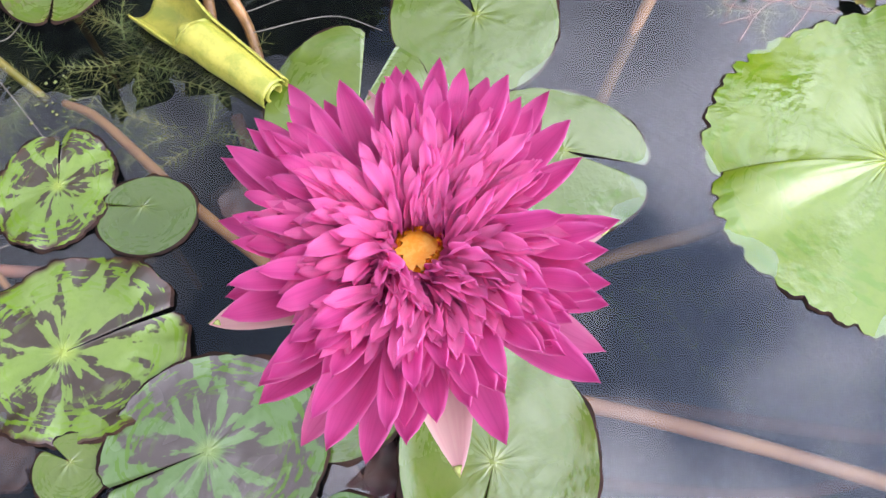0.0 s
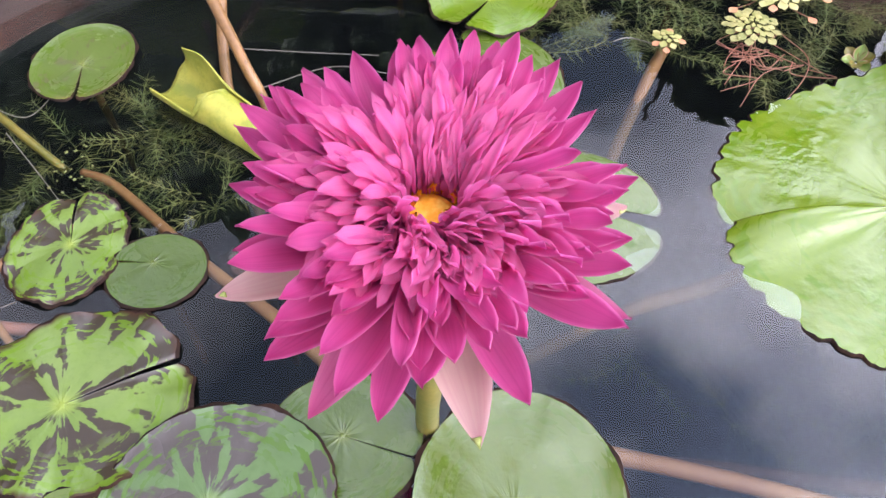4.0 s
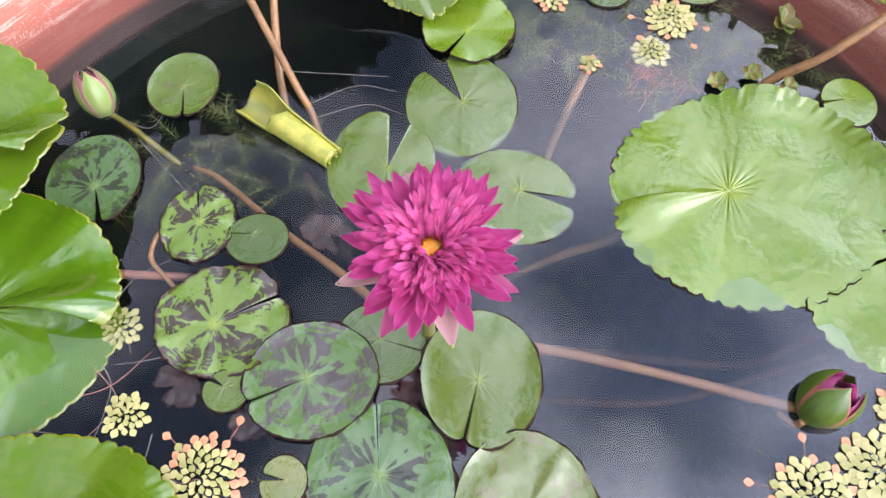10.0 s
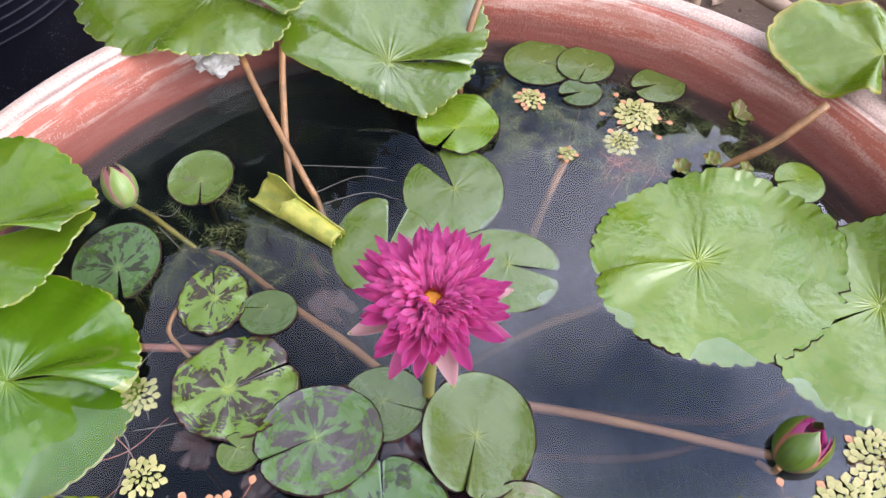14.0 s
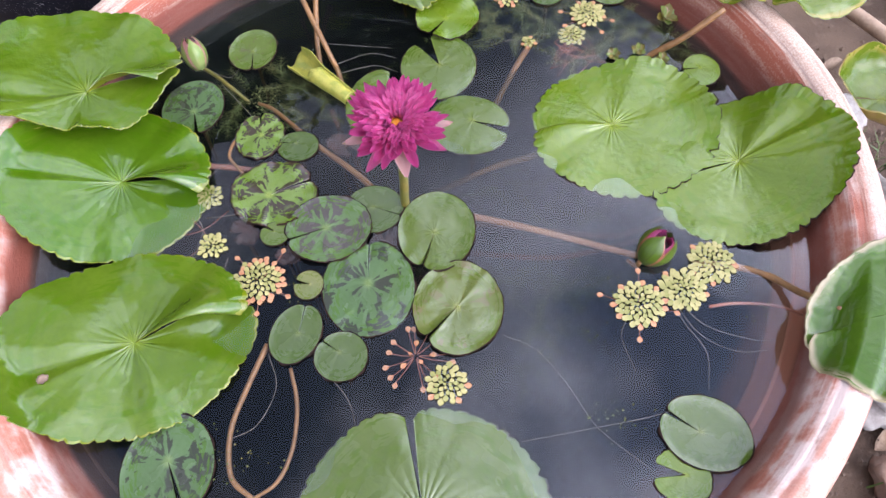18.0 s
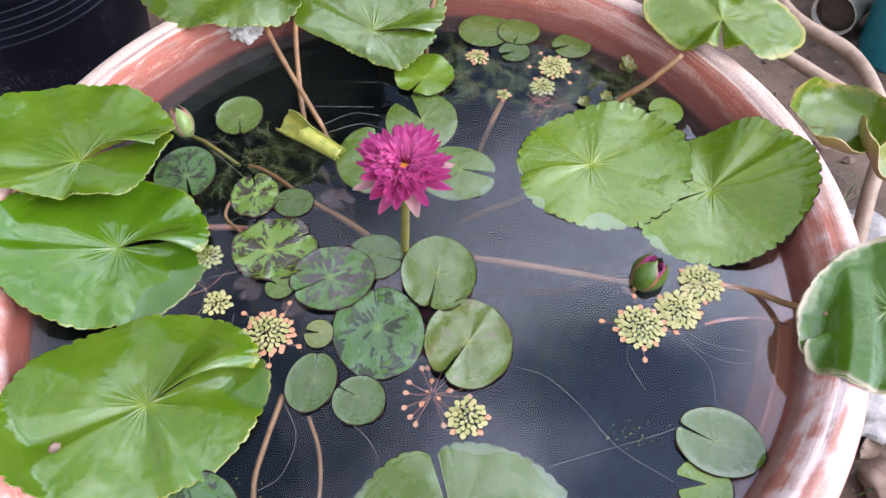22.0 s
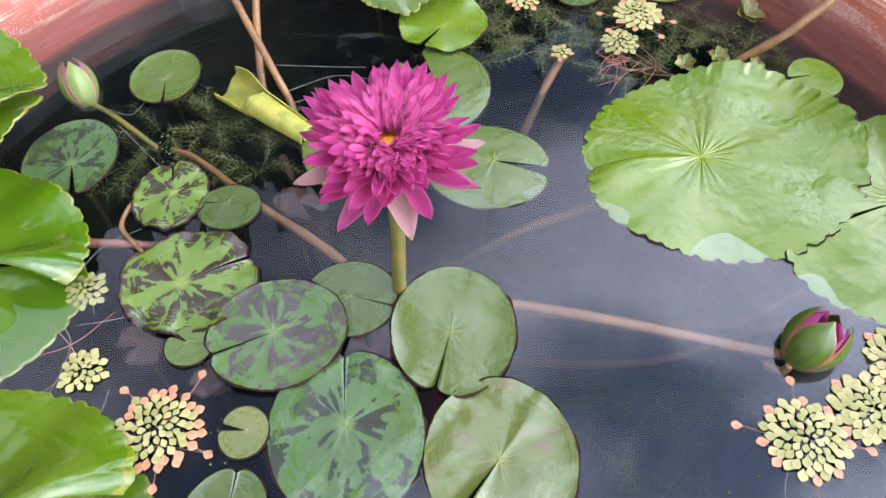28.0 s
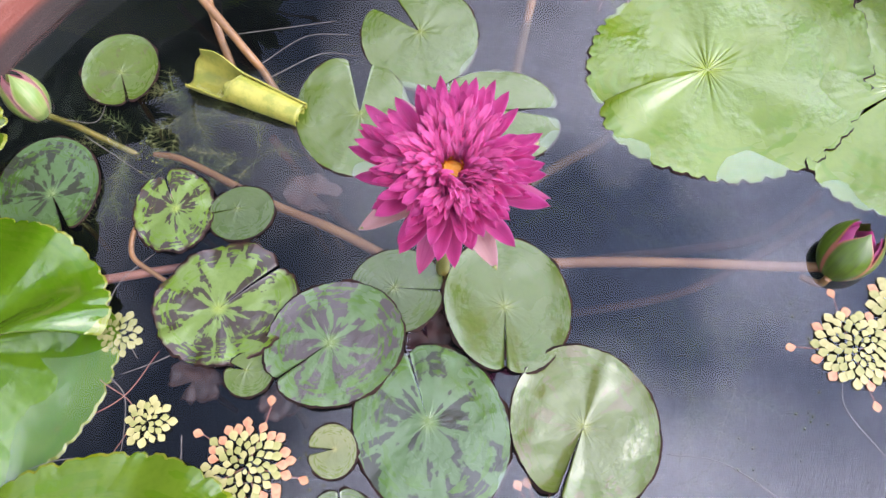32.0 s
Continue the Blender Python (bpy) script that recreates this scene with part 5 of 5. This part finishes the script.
def rosette(x, y, r, n, red, label, seed, z=0.0014, sprawl=0):
    """A floating rosette of rhombic leaves, oldest and reddest outside; sprawl adds outer leaves on long red stalks."""
    rnd = random.Random(seed)
    ob = thing("mosaic_rosette", label, "floating plant", pose(x, y, z, 0, 0, rnd.uniform(0, 360)), "mosaic plant rosettes")
    n = int(n * 1.3)
    for i in range(n):
        f = (i + 0.5) / n
        a = i * 137.508 + rnd.uniform(-3.5, 3.5)
        d = r * (0.05 + 0.93 * f ** 0.60)
        s = SIZES[min(3, int(4 * (0.20 + 0.80 * f) * min(1, r / 0.034)))]
        kind = 2 if f > 1 - red and rnd.random() < 0.85 else 0 if rnd.random() < (0.75 - 0.6 * f) else 1
        d = max(0.0005, d - s * 0.75)
        again("leaf", RHOMB[(s, kind)], ob, pose(d * math.cos(radians(a)), d * math.sin(radians(a)), 0.0058 * (1 - f) ** 0.8 + rnd.uniform(0, 0.0005), rnd.uniform(-6, 6), 5 + rnd.uniform(0, 9) * (1 - f), a + rnd.uniform(-6, 6)) @ Matrix.Scale(rnd.uniform(0.86, 1.02), 4))
    for i in range(sprawl):
        a = radians(i * 360 / max(1, sprawl) + rnd.uniform(-12, 12))
        d = r * rnd.uniform(1.05, 1.35 if n > 20 else 1.7)
        tip = (d * math.cos(a), d * math.sin(a), -0.002)
        tube("leaf_stalk", [(0.1 * tip[0], 0.1 * tip[1], -0.002), (0.55 * tip[0], 0.55 * tip[1], -0.005), tip], 0.0006, 0.0005, M_REDSTALK, ob, "thin red leaf stalk", sides=5, n=4)
        again("leaf", RHOMB[(SIZES[2], 2)], ob, pose(tip[0], tip[1], -0.0015, 0, 0, math.degrees(a) + rnd.uniform(-20, 20)))


rosette(-0.313, 0.044, 0.024, 26, 0.0, "small yellow-green floating rosette of rhombic leaves", 1)
rosette(-0.231, -0.016, 0.042, 60, 0.34, "yellow-green floating rosette with salmon outer leaves", 2, sprawl=5)
rosette(0.330, -0.048, 0.040, 58, 0.12, "yellow-green floating rosette with a few pink outer leaves", 3, sprawl=4)
rosette(0.395, -0.024, 0.037, 56, 0.05, "pale yellow floating rosette beside two others", 4)
rosette(0.442, 0.021, 0.038, 56, 0.05, "pale yellow floating rosette by the bud", 5)
rosette(0.293, 0.534, 0.034, 48, 0.10, "pale green floating rosette with red outer leaves", 6, sprawl=6)
rosette(0.263, 0.485, 0.026, 32, 0.0, "pale green floating rosette half under water", 7, z=-0.003)
rosette(0.184, 0.464, 0.015, 14, 0.3, "tiny yellow floating rosette", 8)
rosette(0.146, 0.575, 0.024, 28, 0.4, "small yellow and orange floating rosette", 9)
rosette(0.056, -0.172, 0.032, 34, 0.10, "yellow-green floating rosette near the cleft leaf", 10)
rosette(-0.338, 0.138, 0.025, 26, 0.0, "dull green rosette just under the water", 11, z=-0.006)
rosette(0.010, -0.130, 0.030, 4, 1.0, "sprawling rosette with salmon leaves on red stalks", 12, z=-0.001, sprawl=14)


# ---- water weed ----
GHOSTS = ((0.192, 0.170), (0.128, 0.211), (0.180, 0.038), (0.210, -0.002), (0.295, 0.008), (0.265, 0.120), (0.303, 0.107), (-0.081, 0.197), (0.199, -0.046), (0.251, 0.019), (0.231, -0.029), (0.150, -0.120), (-0.02, 0.46))
def weed(x, y, r, seed, thick=1.0, depth=None, label="feathery dark green weed under the water"):
    """A tuft of bottle-brush shoots: curved stems set with whorls of fine leaves."""
    rnd = random.Random(seed)
    verts, faces = [], []

    def strip(p, q, w):
        s = (q - p).cross(Vector((0, 0, 1)))
        w *= thick
        s = s.normalized() * w if s.length > 1e-7 else Vector((w, 0, 0))
        k = len(verts)
        d = Vector((0, 0, w))
        verts.extend([p - s, p + s, q + s * 0.4, q - s * 0.4, p - d, q - d])
        faces.extend([(k, k + 1, k + 2, k + 3), (k, k + 3, k + 5, k + 4), (k + 1, k + 4, k + 5, k + 2)])

    for shoot in range(5):
        a = rnd.uniform(0, 6.28)
        bend = rnd.uniform(-1.6, 1.6)
        p = Vector((rnd.uniform(-.5, .5) * r, rnd.uniform(-.5, .5) * r, -r * 0.5))
        n = 9
        for i in range(n):
            a += bend / n + rnd.uniform(-0.12, 0.12)
            q = p + Vector((math.cos(a), math.sin(a), 0.42 - 0.4 * i / n)) * (r * rnd.uniform(1.6, 2.8) / n)
            strip(p, q, 0.0006)
            ray = 0.55 * r * (1 - 0.5 * i / n)
            for j in range(7):
                b = 6.283 * (j + rnd.uniform(-0.4, 0.4)) / 7 + i
                side = Vector((-math.sin(a), math.cos(a), 0)) * math.cos(b) + Vector((0, 0, 1)) * math.sin(b) * 0.6 + Vector((math.cos(a), math.sin(a), 0)) * rnd.uniform(0.2, 0.9)
                mid = q + side * ray * 0.5
                end = mid + (side + Vector((rnd.uniform(-.4, .4), rnd.uniform(-.4, .4), 0))) * ray * rnd.uniform(0.2, 0.7)
                strip(q, mid, 0.00030)
                strip(mid, end, 0.00024)
            p = q
    top = max(v.z for v in verts)
    ob = link("water_weed", [(v.x, v.y, v.z - top) for v in verts], faces, M_WEED, smooth=False)
    ob.matrix_world = pose(x, y, depth if depth is not None else (-0.001 if y > 0.43 and x > 0 else -0.006) - 0.008 * rnd.random())
    tagged(ob, label, "water weed", "water weed tufts")


rnd = random.Random(5)
for x, y in ((-0.34, 0.34), (-0.26, 0.37), (-0.22, 0.36), (-0.19, 0.31), (-0.25, 0.41), (-0.32, 0.38), (0.08, 0.48), (0.10, 0.52), (0.16, 0.53), (0.20, 0.50), (0.34, 0.53), (0.36, 0.57), (0.24, 0.56),
             (0.45, 0.46), (0.47, 0.44), (0.12, 0.57), (0.17, 0.50), (0.22, 0.53), (0.30, 0.50), (0.38, 0.50), (0.06, 0.56), (0.42, 0.48), (0.26, 0.58), (0.28, 0.46), (0.09, 0.55), (0.33, 0.49), (0.40, 0.54), (0.14, 0.61), (0.29, 0.60)):
    weed(x + rnd.uniform(-.01, .01), y + rnd.uniform(-.01, .01), rnd.uniform(0.022, 0.034), int(1e4 * (x + y + 2)))
for x, y in GHOSTS:
    weed(x, y, rnd.uniform(0.026, 0.034), int(1e4 * (x + y + 3)), 1.3, -0.050, "hazy tuft of weed deeper in the water")


# ---- lump of mortar on the rim ----
def lump(name, label, category, m, size, material, seed, rough=0.35, sub=4, group=""):
    bm = bmesh.new()
    bmesh.ops.create_icosphere(bm, subdivisions=sub, radius=1)
    for v in bm.verts:
        n = v.co.normalized()
        k = 1 + rough * noise.noise(n * 1.7 + Vector((seed, 0, 0))) + rough * 0.6 * abs(noise.noise(n * 4.5 + Vector((0, seed, 0)))) - 0.2 * rough
        v.co = Vector((n.x * size[0], n.y * size[1], n.z * size[2])) * k
    me = bpy.data.meshes.new(name)
    bm.to_mesh(me)
    bm.free()
    me.materials.append(material)
    me.polygons.foreach_set("use_smooth", [True] * len(me.polygons))
    ob = new(name, me)
    ob.matrix_world = m
    return tagged(ob, label, category, group)


lump("dirt_clod", "small brown clod of dirt on a broad lily leaf", "dirt clod", pose(-0.493, -0.187, 0.042, 0, 0, 30), (0.0075, 0.0065, 0.0045), M_DUST, 4, 0.4, 3)
lump("mortar_lump", "crumpled whitish lump of mortar stuck on the rim", "mortar lump", pose(-0.312, 0.660, 0.040, 30, 0, 25), (0.042, 0.028, 0.022), M_CHALK, 3, 0.55, 5)


# ---- outside the bowl ----
def planter(label, x, y, r, top, base, rings, fill):
    ob = thing("planter", label, "planter", pose(x, y, 0), "black planters")
    prof = [(r * 0.94, top - 0.02), (r * 0.95, top), (r * 1.0, top + 0.004), (r * 1.015, top - 0.006), (r * 1.005, top - 0.03)]
    for i in range(rings):
        z = top - 0.040 - 0.021 * i
        prof += [(r * 0.994, z + 0.0055), (r * 0.994, z + 0.0020), (r * 0.999, z + 0.0010), (r * 0.999, z - 0.0010), (r * 0.994, z - 0.0020), (r * 0.994, z - 0.0055)]
    prof += [(r * 0.86, base + 0.02), (r * 0.85, base), (0.0, base)]
    lathe("body", prof, M_BLACK, ob, "black ribbed plastic", 72)
    lathe("inside", [(r * 0.94, top - 0.02), (r * 0.93, top - 0.12), (0.0, top - 0.14)], M_BLACK, ob, "", 48)
    if fill:
        w = lathe("water", [(r * 0.935, top - fill), (0.0, top - fill)], M_WATER, ob, "dark water inside", 48)
    return ob


planter("black ribbed plastic tub holding dark water", -1.02, 1.18, 0.345, -0.01, -0.42, 5, 0.05)
planter("black plastic tub with lily pads beyond the bowl", -0.46, 1.62, 0.27, -0.10, -0.42, 3, 0.02)
planter("dark plastic pot standing on the soil", 1.66, 1.58, 0.36, 0.14, -0.42, 6, 0.0)
for i, (x, y, r) in enumerate(((-0.52, 1.50, 0.09), (-0.38, 1.56, 0.10), (-0.30, 1.47, 0.06), (-0.45, 1.70, 0.09))):
    pad("light green lily pad floating in the far tub", x, y, r, r * 0.9, x + 0.01, y, 40 + 70 * i, M_PALE, 60 + i, gap=3, z=-0.117, spread=72, rings=8)

for i in range(7):
    r = random.Random(i + 900)
    cx, cy = -0.92 + r.uniform(-.1, .1), 1.14 + r.uniform(-.12, .12)
    loop = [(cx + 0.11 * r.uniform(.6, 1) * math.cos(b + i), cy + 0.07 * r.uniform(.6, 1) * math.sin(b + i), -0.072 + 0.014 * math.sin(b * 0.6)) for b in (0, 1, 2, 3, 4, 5)]
    tagged(tube("floating_root", loop, 0.0020, 0.0014, M_STALK, sides=6, n=6), "looping brown root in the black tub", "root", "floating roots")
rosette(-0.83, 1.02, 0.055, 60, 0.1, "pale yellow floating rosette in the black tub", 31, z=-0.057)
rosette(-0.90, 0.97, 0.050, 50, 0.1, "pale yellow floating rosette in the black tub", 32, z=-0.057)

jar = thing("clay_jar", "large dusty brown clay jar standing on the soil", "clay jar", pose(1.12, 1.98, 0))
lathe("body", [(0.0, -0.42), (0.25, -0.425), (0.30, -0.36), (0.345, -0.26), (0.362, -0.215), (0.367, -0.206), (0.371, -0.195), (0.385, -0.05), (0.37, 0.12), (0.31, 0.26)], M_DUST, jar, "dusty clay body with a faint ring", 80, wobble=0.01)
lathe("lip", [(0.31, 0.26), (0.28, 0.30), (0.30, 0.33), (0.285, 0.343), (0.27, 0.34), (0.24, 0.28), (0.2, 0.1), (0.0, 0.05)], M_DUST, jar, "turned-out lip", 80, wobble=0.01)

cup = thing("plastic_cup", "dusty clear plastic cup lying on the soil", "plastic cup", pose(1.375, 1.205, -0.352, 90, 0, -52))
lathe("cup_body", [(0.0, 0.0), (0.052, 0.0), (0.055, 0.004), (0.062, 0.20), (0.065, 0.205), (0.062, 0.208), (0.058, 0.2), (0.05, 0.01), (0.0, 0.008)], M_CUP, cup, "", 40)
lathe("soil_plug", [(0.0, 0.192), (0.030, 0.194), (0.0575, 0.190), (0.055, 0.16), (0.0, 0.16)], M_SOIL, cup, "dark soil filling the mouth", 32)

bucket = thing("turquoise_bucket", "turquoise plastic bucket with coiled rim rings", "bucket", pose(1.405, 0.985, -0.004))
lathe("body", [(0.0, -0.42), (0.115, -0.42), (0.12, -0.41), (0.138, -0.215), (0.140, -0.21), (0.132, -0.205), (0.125, -0.225), (0.11, -0.4), (0.0, -0.4)], M_TURQ, bucket, "", 48)
for i in range(4):
    z = -0.222 + 0.013 * i
    lathe("rim_ring", [(0.138, z), (0.154, z + 0.003), (0.158, z + 0.007), (0.152, z + 0.012), (0.138, z + 0.012), (0.134, z + 0.006), (0.138, z)], M_TURQ, bucket, "raised rim ring", 48)

HOSE_A = [(0.10, 1.22, -0.16), (0.352, 1.114, -0.09), (0.522, 1.023, -0.09), (0.616, 0.928, -0.09), (0.742, 0.738, -0.09), (0.86, 0.60, -0.10), (0.965, 0.475, -0.12), (1.10, 0.36, -0.22), (1.25, 0.25, -0.36)]
HOSE_B = [(0.86, 1.20, -0.20), (0.89, 0.98, -0.14), (0.912, 0.785, -0.12), (0.99, 0.66, -0.12), (0.995, 0.53, -0.12), (0.975, 0.42, -0.14), (0.93, 0.32, -0.2), (0.90, 0.22, -0.30)]
HOSES = [
    ("beige hose lying round the outside of the bowl", HOSE_A, 0.014),
    ("beige hose bent in a loop beside the bowl", HOSE_B, 0.016),
    ("straight beige pipe standing behind the bowl", [(0.66, 1.28, -0.40), (0.68, 1.36, -0.10), (0.70, 1.42, 0.20), (0.72, 1.5, 0.6)], 0.014),
]
for label, pts, r in HOSES:
    tagged(tube("hose", pts, r, r, M_HOSE, sides=14, wobble=0.03), label, "hose", "hoses")
lump("stone", "pale rough stone beside the bowl", "stone", pose(0.97, 0.29, -0.36, 0, 0, 20), (0.10, 0.13, 0.06), M_STONE, 5, 0.5, 4, "stones")
lump("stone", "broken pale stone beside the bowl", "stone", pose(0.86, -0.03, -0.38, 0, 0, 70), (0.08, 0.11, 0.05), M_STONE, 9, 0.5, 4, "stones")
lump("stone", "small pale stone on the soil", "stone", pose(0.92, 0.62, -0.39, 0, 0, 40), (0.05, 0.07, 0.035), M_STONE, 12, 0.5, 3, "stones")


for i in range(16):
    r = random.Random(i + 400)
    a = r.uniform(-0.9, 0.8)
    d = r.uniform(0.80, 1.25)
    g = r.uniform(0.5, 1.0)
    lump("stone", "small pale stone on the soil", "stone", pose(BOWL[0] + d * math.cos(a), BOWL[1] + d * math.sin(a), -0.405, 0, 0, 50 * i), (0.045 * g, 0.06 * g, 0.03 * g), M_STONE if i % 3 else M_DUST, 20 + i, 0.5, 3, "stones")


def litter():
    """Crumbs, pebbles and bits of dry leaf over the soil."""
    rnd = random.Random(77)
    verts, faces = [], []
    for i in range(2600):
        a, d = rnd.uniform(0, 6.283), 0.70 + 1.8 * rnd.random() ** 1.6
        c = Vector((BOWL[0] + d * math.cos(a), BOWL[1] + d * math.sin(a), -0.418 + 0.02 * rnd.random()))
        s = rnd.uniform(0.003, 0.010) * (1.8 if rnd.random() < 0.08 else 1)
        k = len(verts)
        for dx, dy, dz in ((1, 0, 0), (0, 1, 0), (-1, 0, 0), (0, -1, 0), (0, 0, 0.8), (0, 0, -0.8)):
            verts.append(c + Vector((dx * rnd.uniform(.6, 1.4), dy * rnd.uniform(.6, 1.4), dz)) * s)
        faces += [(k, k + 1, k + 4), (k + 1, k + 2, k + 4), (k + 2, k + 3, k + 4), (k + 3, k, k + 4), (k + 1, k, k + 5), (k + 2, k + 1, k + 5), (k + 3, k + 2, k + 5), (k, k + 3, k + 5)]
    tagged(link("soil_crumbs", verts, faces, M_SOIL, smooth=False), "crumbs of dark soil and small clods", "soil crumbs", "", "stuff")


def dry_leaves():
    rnd = random.Random(31)
    for i in range(46):
        a = rnd.uniform(-1.2, 1.9)
        d = 0.78 + 0.8 * rnd.random()
        me = petal_mesh("dry_leaf", rnd.uniform(0.04, 0.10), rnd.uniform(0.02, 0.05), rnd.uniform(0.1, 0.5), rnd.uniform(-50, 60), 1.0, M_DRY, i, 8, 4)
        ob = new("dry_leaf", me)
        ob.matrix_world = pose(BOWL[0] + d * math.cos(a), BOWL[1] + d * math.sin(a), -0.405, rnd.uniform(-20, 20), rnd.uniform(-15, 15), rnd.uniform(0, 360))
        tagged(ob, "curled pale brown dry leaf on the soil", "dry leaf", "dry leaves")


def grass():
    rnd = random.Random(13)
    verts, faces = [], []
    spots = [(0.95, 0.45, 0.12, 70), (0.93, 0.08, 0.12, 90), (0.80, -0.35, 0.10, 40), (1.30, 1.62, 0.12, 420), (0.45, 1.75, 0.25, 120), (0.85, 0.55, 0.08, 50), (-0.75, -0.45, 0.15, 60)]
    for sx, sy, sr, n in spots:
        for i in range(n):
            x, y = rnd.gauss(sx, sr * 0.6), rnd.gauss(sy, sr * 0.6)
            if math.hypot(x - BOWL[0], y - BOWL[1]) < 0.66:
                continue
            a, h, w = rnd.uniform(0, 6.28), rnd.uniform(0.02, 0.07), rnd.uniform(0.0012, 0.003)
            d = Vector((math.cos(a), math.sin(a), 0))
            s = Vector((-math.sin(a), math.cos(a), 0)) * w
            p = Vector((x, y, -0.425))
            q, e = p + d * h * 0.3 + Vector((0, 0, h * 0.7)), p + d * h * 0.9 + Vector((0, 0, h))
            k = len(verts)
            verts += [p - s, p + s, q + s * 0.8, q - s * 0.8, e]
            faces += [(k, k + 1, k + 2, k + 3), (k + 3, k + 2, k + 4)]
    tagged(link("grass", verts, faces, M_GRASS, smooth=False), "sparse short green grass and weeds on soil", "grass", "", "stuff")


def specks():
    """Loose clusters of tiny dark floating bits."""
    rnd = random.Random(8)
    verts, faces = [], []
    for sx, sy, n, sd in ((0.28, -0.215, 46, 0.022), (0.42, 0.49, 26, 0.014), (0.385, 0.47, 16, 0.012), (0.165, 0.545, 18, 0.012), (0.26, -0.10, 10, 0.012), (0.27, 0.50, 20, 0.014), (0.30, -0.005, 8, 0.01),
                          (-0.29, 0.335, 24, 0.012), (-0.17, -0.02, 14, 0.014), (0.20, -0.12, 8, 0.01), (-0.22, -0.28, 40, 0.03), (0.51, -0.06, 20, 0.016)):
        for i in range(n):
            c = Vector((rnd.gauss(sx, sd), rnd.gauss(sy, sd), 0.0008))
            s = rnd.uniform(0.0006, 0.0019)
            k = len(verts)
            verts += [c + Vector((s, 0, 0)), c + Vector((0, s, 0)), c - Vector((s, 0, 0)), c - Vector((0, s, 0)), c + Vector((0, 0, s * 0.5))]
            faces += [(k, k + 1, k + 4), (k + 1, k + 2, k + 4), (k + 2, k + 3, k + 4), (k + 3, k, k + 4)]
    tagged(link("floating_specks", verts, faces, M_WEED, smooth=False), "tiny dark bits of weed floating on water", "floating specks", "", "stuff")


def herb():
    """A low patch of small round-leaved weeds beside the jar."""
    rnd = random.Random(21)
    verts, faces = [], []
    for i in range(260):
        c = Vector((rnd.gauss(1.33, 0.09), rnd.gauss(1.66, 0.10), -0.40 + 0.10 * rnd.random()))
        a, tilt, size = rnd.uniform(0, 6.28), rnd.uniform(-0.5, 0.6), rnd.uniform(0.014, 0.034)
        d = Vector((math.cos(a) * math.cos(tilt), math.sin(a) * math.cos(tilt), math.sin(tilt)))
        w = Vector((-math.sin(a), math.cos(a), 0)) * size * 0.42
        k = len(verts)
        verts += [c, c + d * size * 0.35 + w, c + d * size * 0.75 + w * 0.8, c + d * size, c + d * size * 0.75 - w * 0.8, c + d * size * 0.35 - w, c + d * size * 0.5 - Vector((0, 0, size * 0.12))]
        faces += [(k + j, k + (j + 1) % 6, k + 6) for j in range(6)]
    tagged(link("herb_patch", verts, faces, M_GRASS), "patch of small green round-leaved weeds on soil", "weeds", "", "stuff")


specks()
herb()
litter()
dry_leaves()
grass()


# ---- trees beyond, seen in the water's mirror ----
def tree(label, x, y, height, spread, seed, n):
    rnd = random.Random(seed)
    ob = thing("tree", label, "tree", pose(x, y, -0.45), "garden trees")
    tube("trunk", [(0, 0, 0), (0.1, 0.05, height * 0.3), (0.0, 0.1, height * 0.6), (0.1, 0, height * 0.85)], 0.13, 0.04, M_BARK, ob, sides=10, wobble=0.3)
    verts, faces = [], []
    for j in range(9):
        a = rnd.uniform(0, 6.28)
        z = height * rnd.uniform(0.35, 0.8)
        end = Vector((spread * 0.8 * math.cos(a), spread * 0.8 * math.sin(a), z + height * 0.15))
        tube("limb", [(0.05, 0.05, z), tuple(end * 0.5 + Vector((0, 0, z * 0.5 + 0.1))), tuple(end)], 0.045, 0.012, M_BARK, ob, sides=6, wobble=0.3)
    for i in range(n):
        a, f = rnd.uniform(0, 6.28), rnd.random() ** 0.5
        zf = rnd.uniform(0.28, 1.0)
        d = spread * f * math.sin(math.pi * min(1, 0.15 + zf * 0.85)) ** 0.5 * (0.8 + 0.5 * noise.noise(Vector((math.cos(a) * 1.5, math.sin(a) * 1.5, zf * 3 + seed))))
        c = Vector((d * math.cos(a), d * math.sin(a), height * zf))
        u = Vector((rnd.gauss(0, 1), rnd.gauss(0, 1), rnd.gauss(-0.3, 0.6))).normalized()
        v = u.cross(Vector((rnd.gauss(0, 1), rnd.gauss(0, 1), 1))).normalized()
        L, W = rnd.uniform(0.18, 0.36), rnd.uniform(0.05, 0.09)
        k = len(verts)
        verts += [c, c + u * L * 0.5 + v * W, c + u * L, c + u * L * 0.5 - v * W]
        faces.append((k, k + 1, k + 2, k + 3))
    link("crown", verts, faces, M_CROWN, ob, "crown of many dark narrow leaves", smooth=False)


tree("tall dark leafy tree beyond the tubs", -2.3, 4.6, 5.15, 2.1, 1, 24000)
tree("dark leafy tree beyond the bowl", -1.35, 5.0, 5.55, 1.5, 2, 18000)
tree("dark leafy tree beyond the jar", 2.5, 5.4, 4.85, 1.9, 3, 18000)
tree("dark leafy tree straight beyond the bowl", 0.55, 5.9, 4.6, 1.5, 5, 15000)
tree("dark leafy tree beside the tubs", -4.6, 2.4, 4.3, 1.9, 4, 15000)
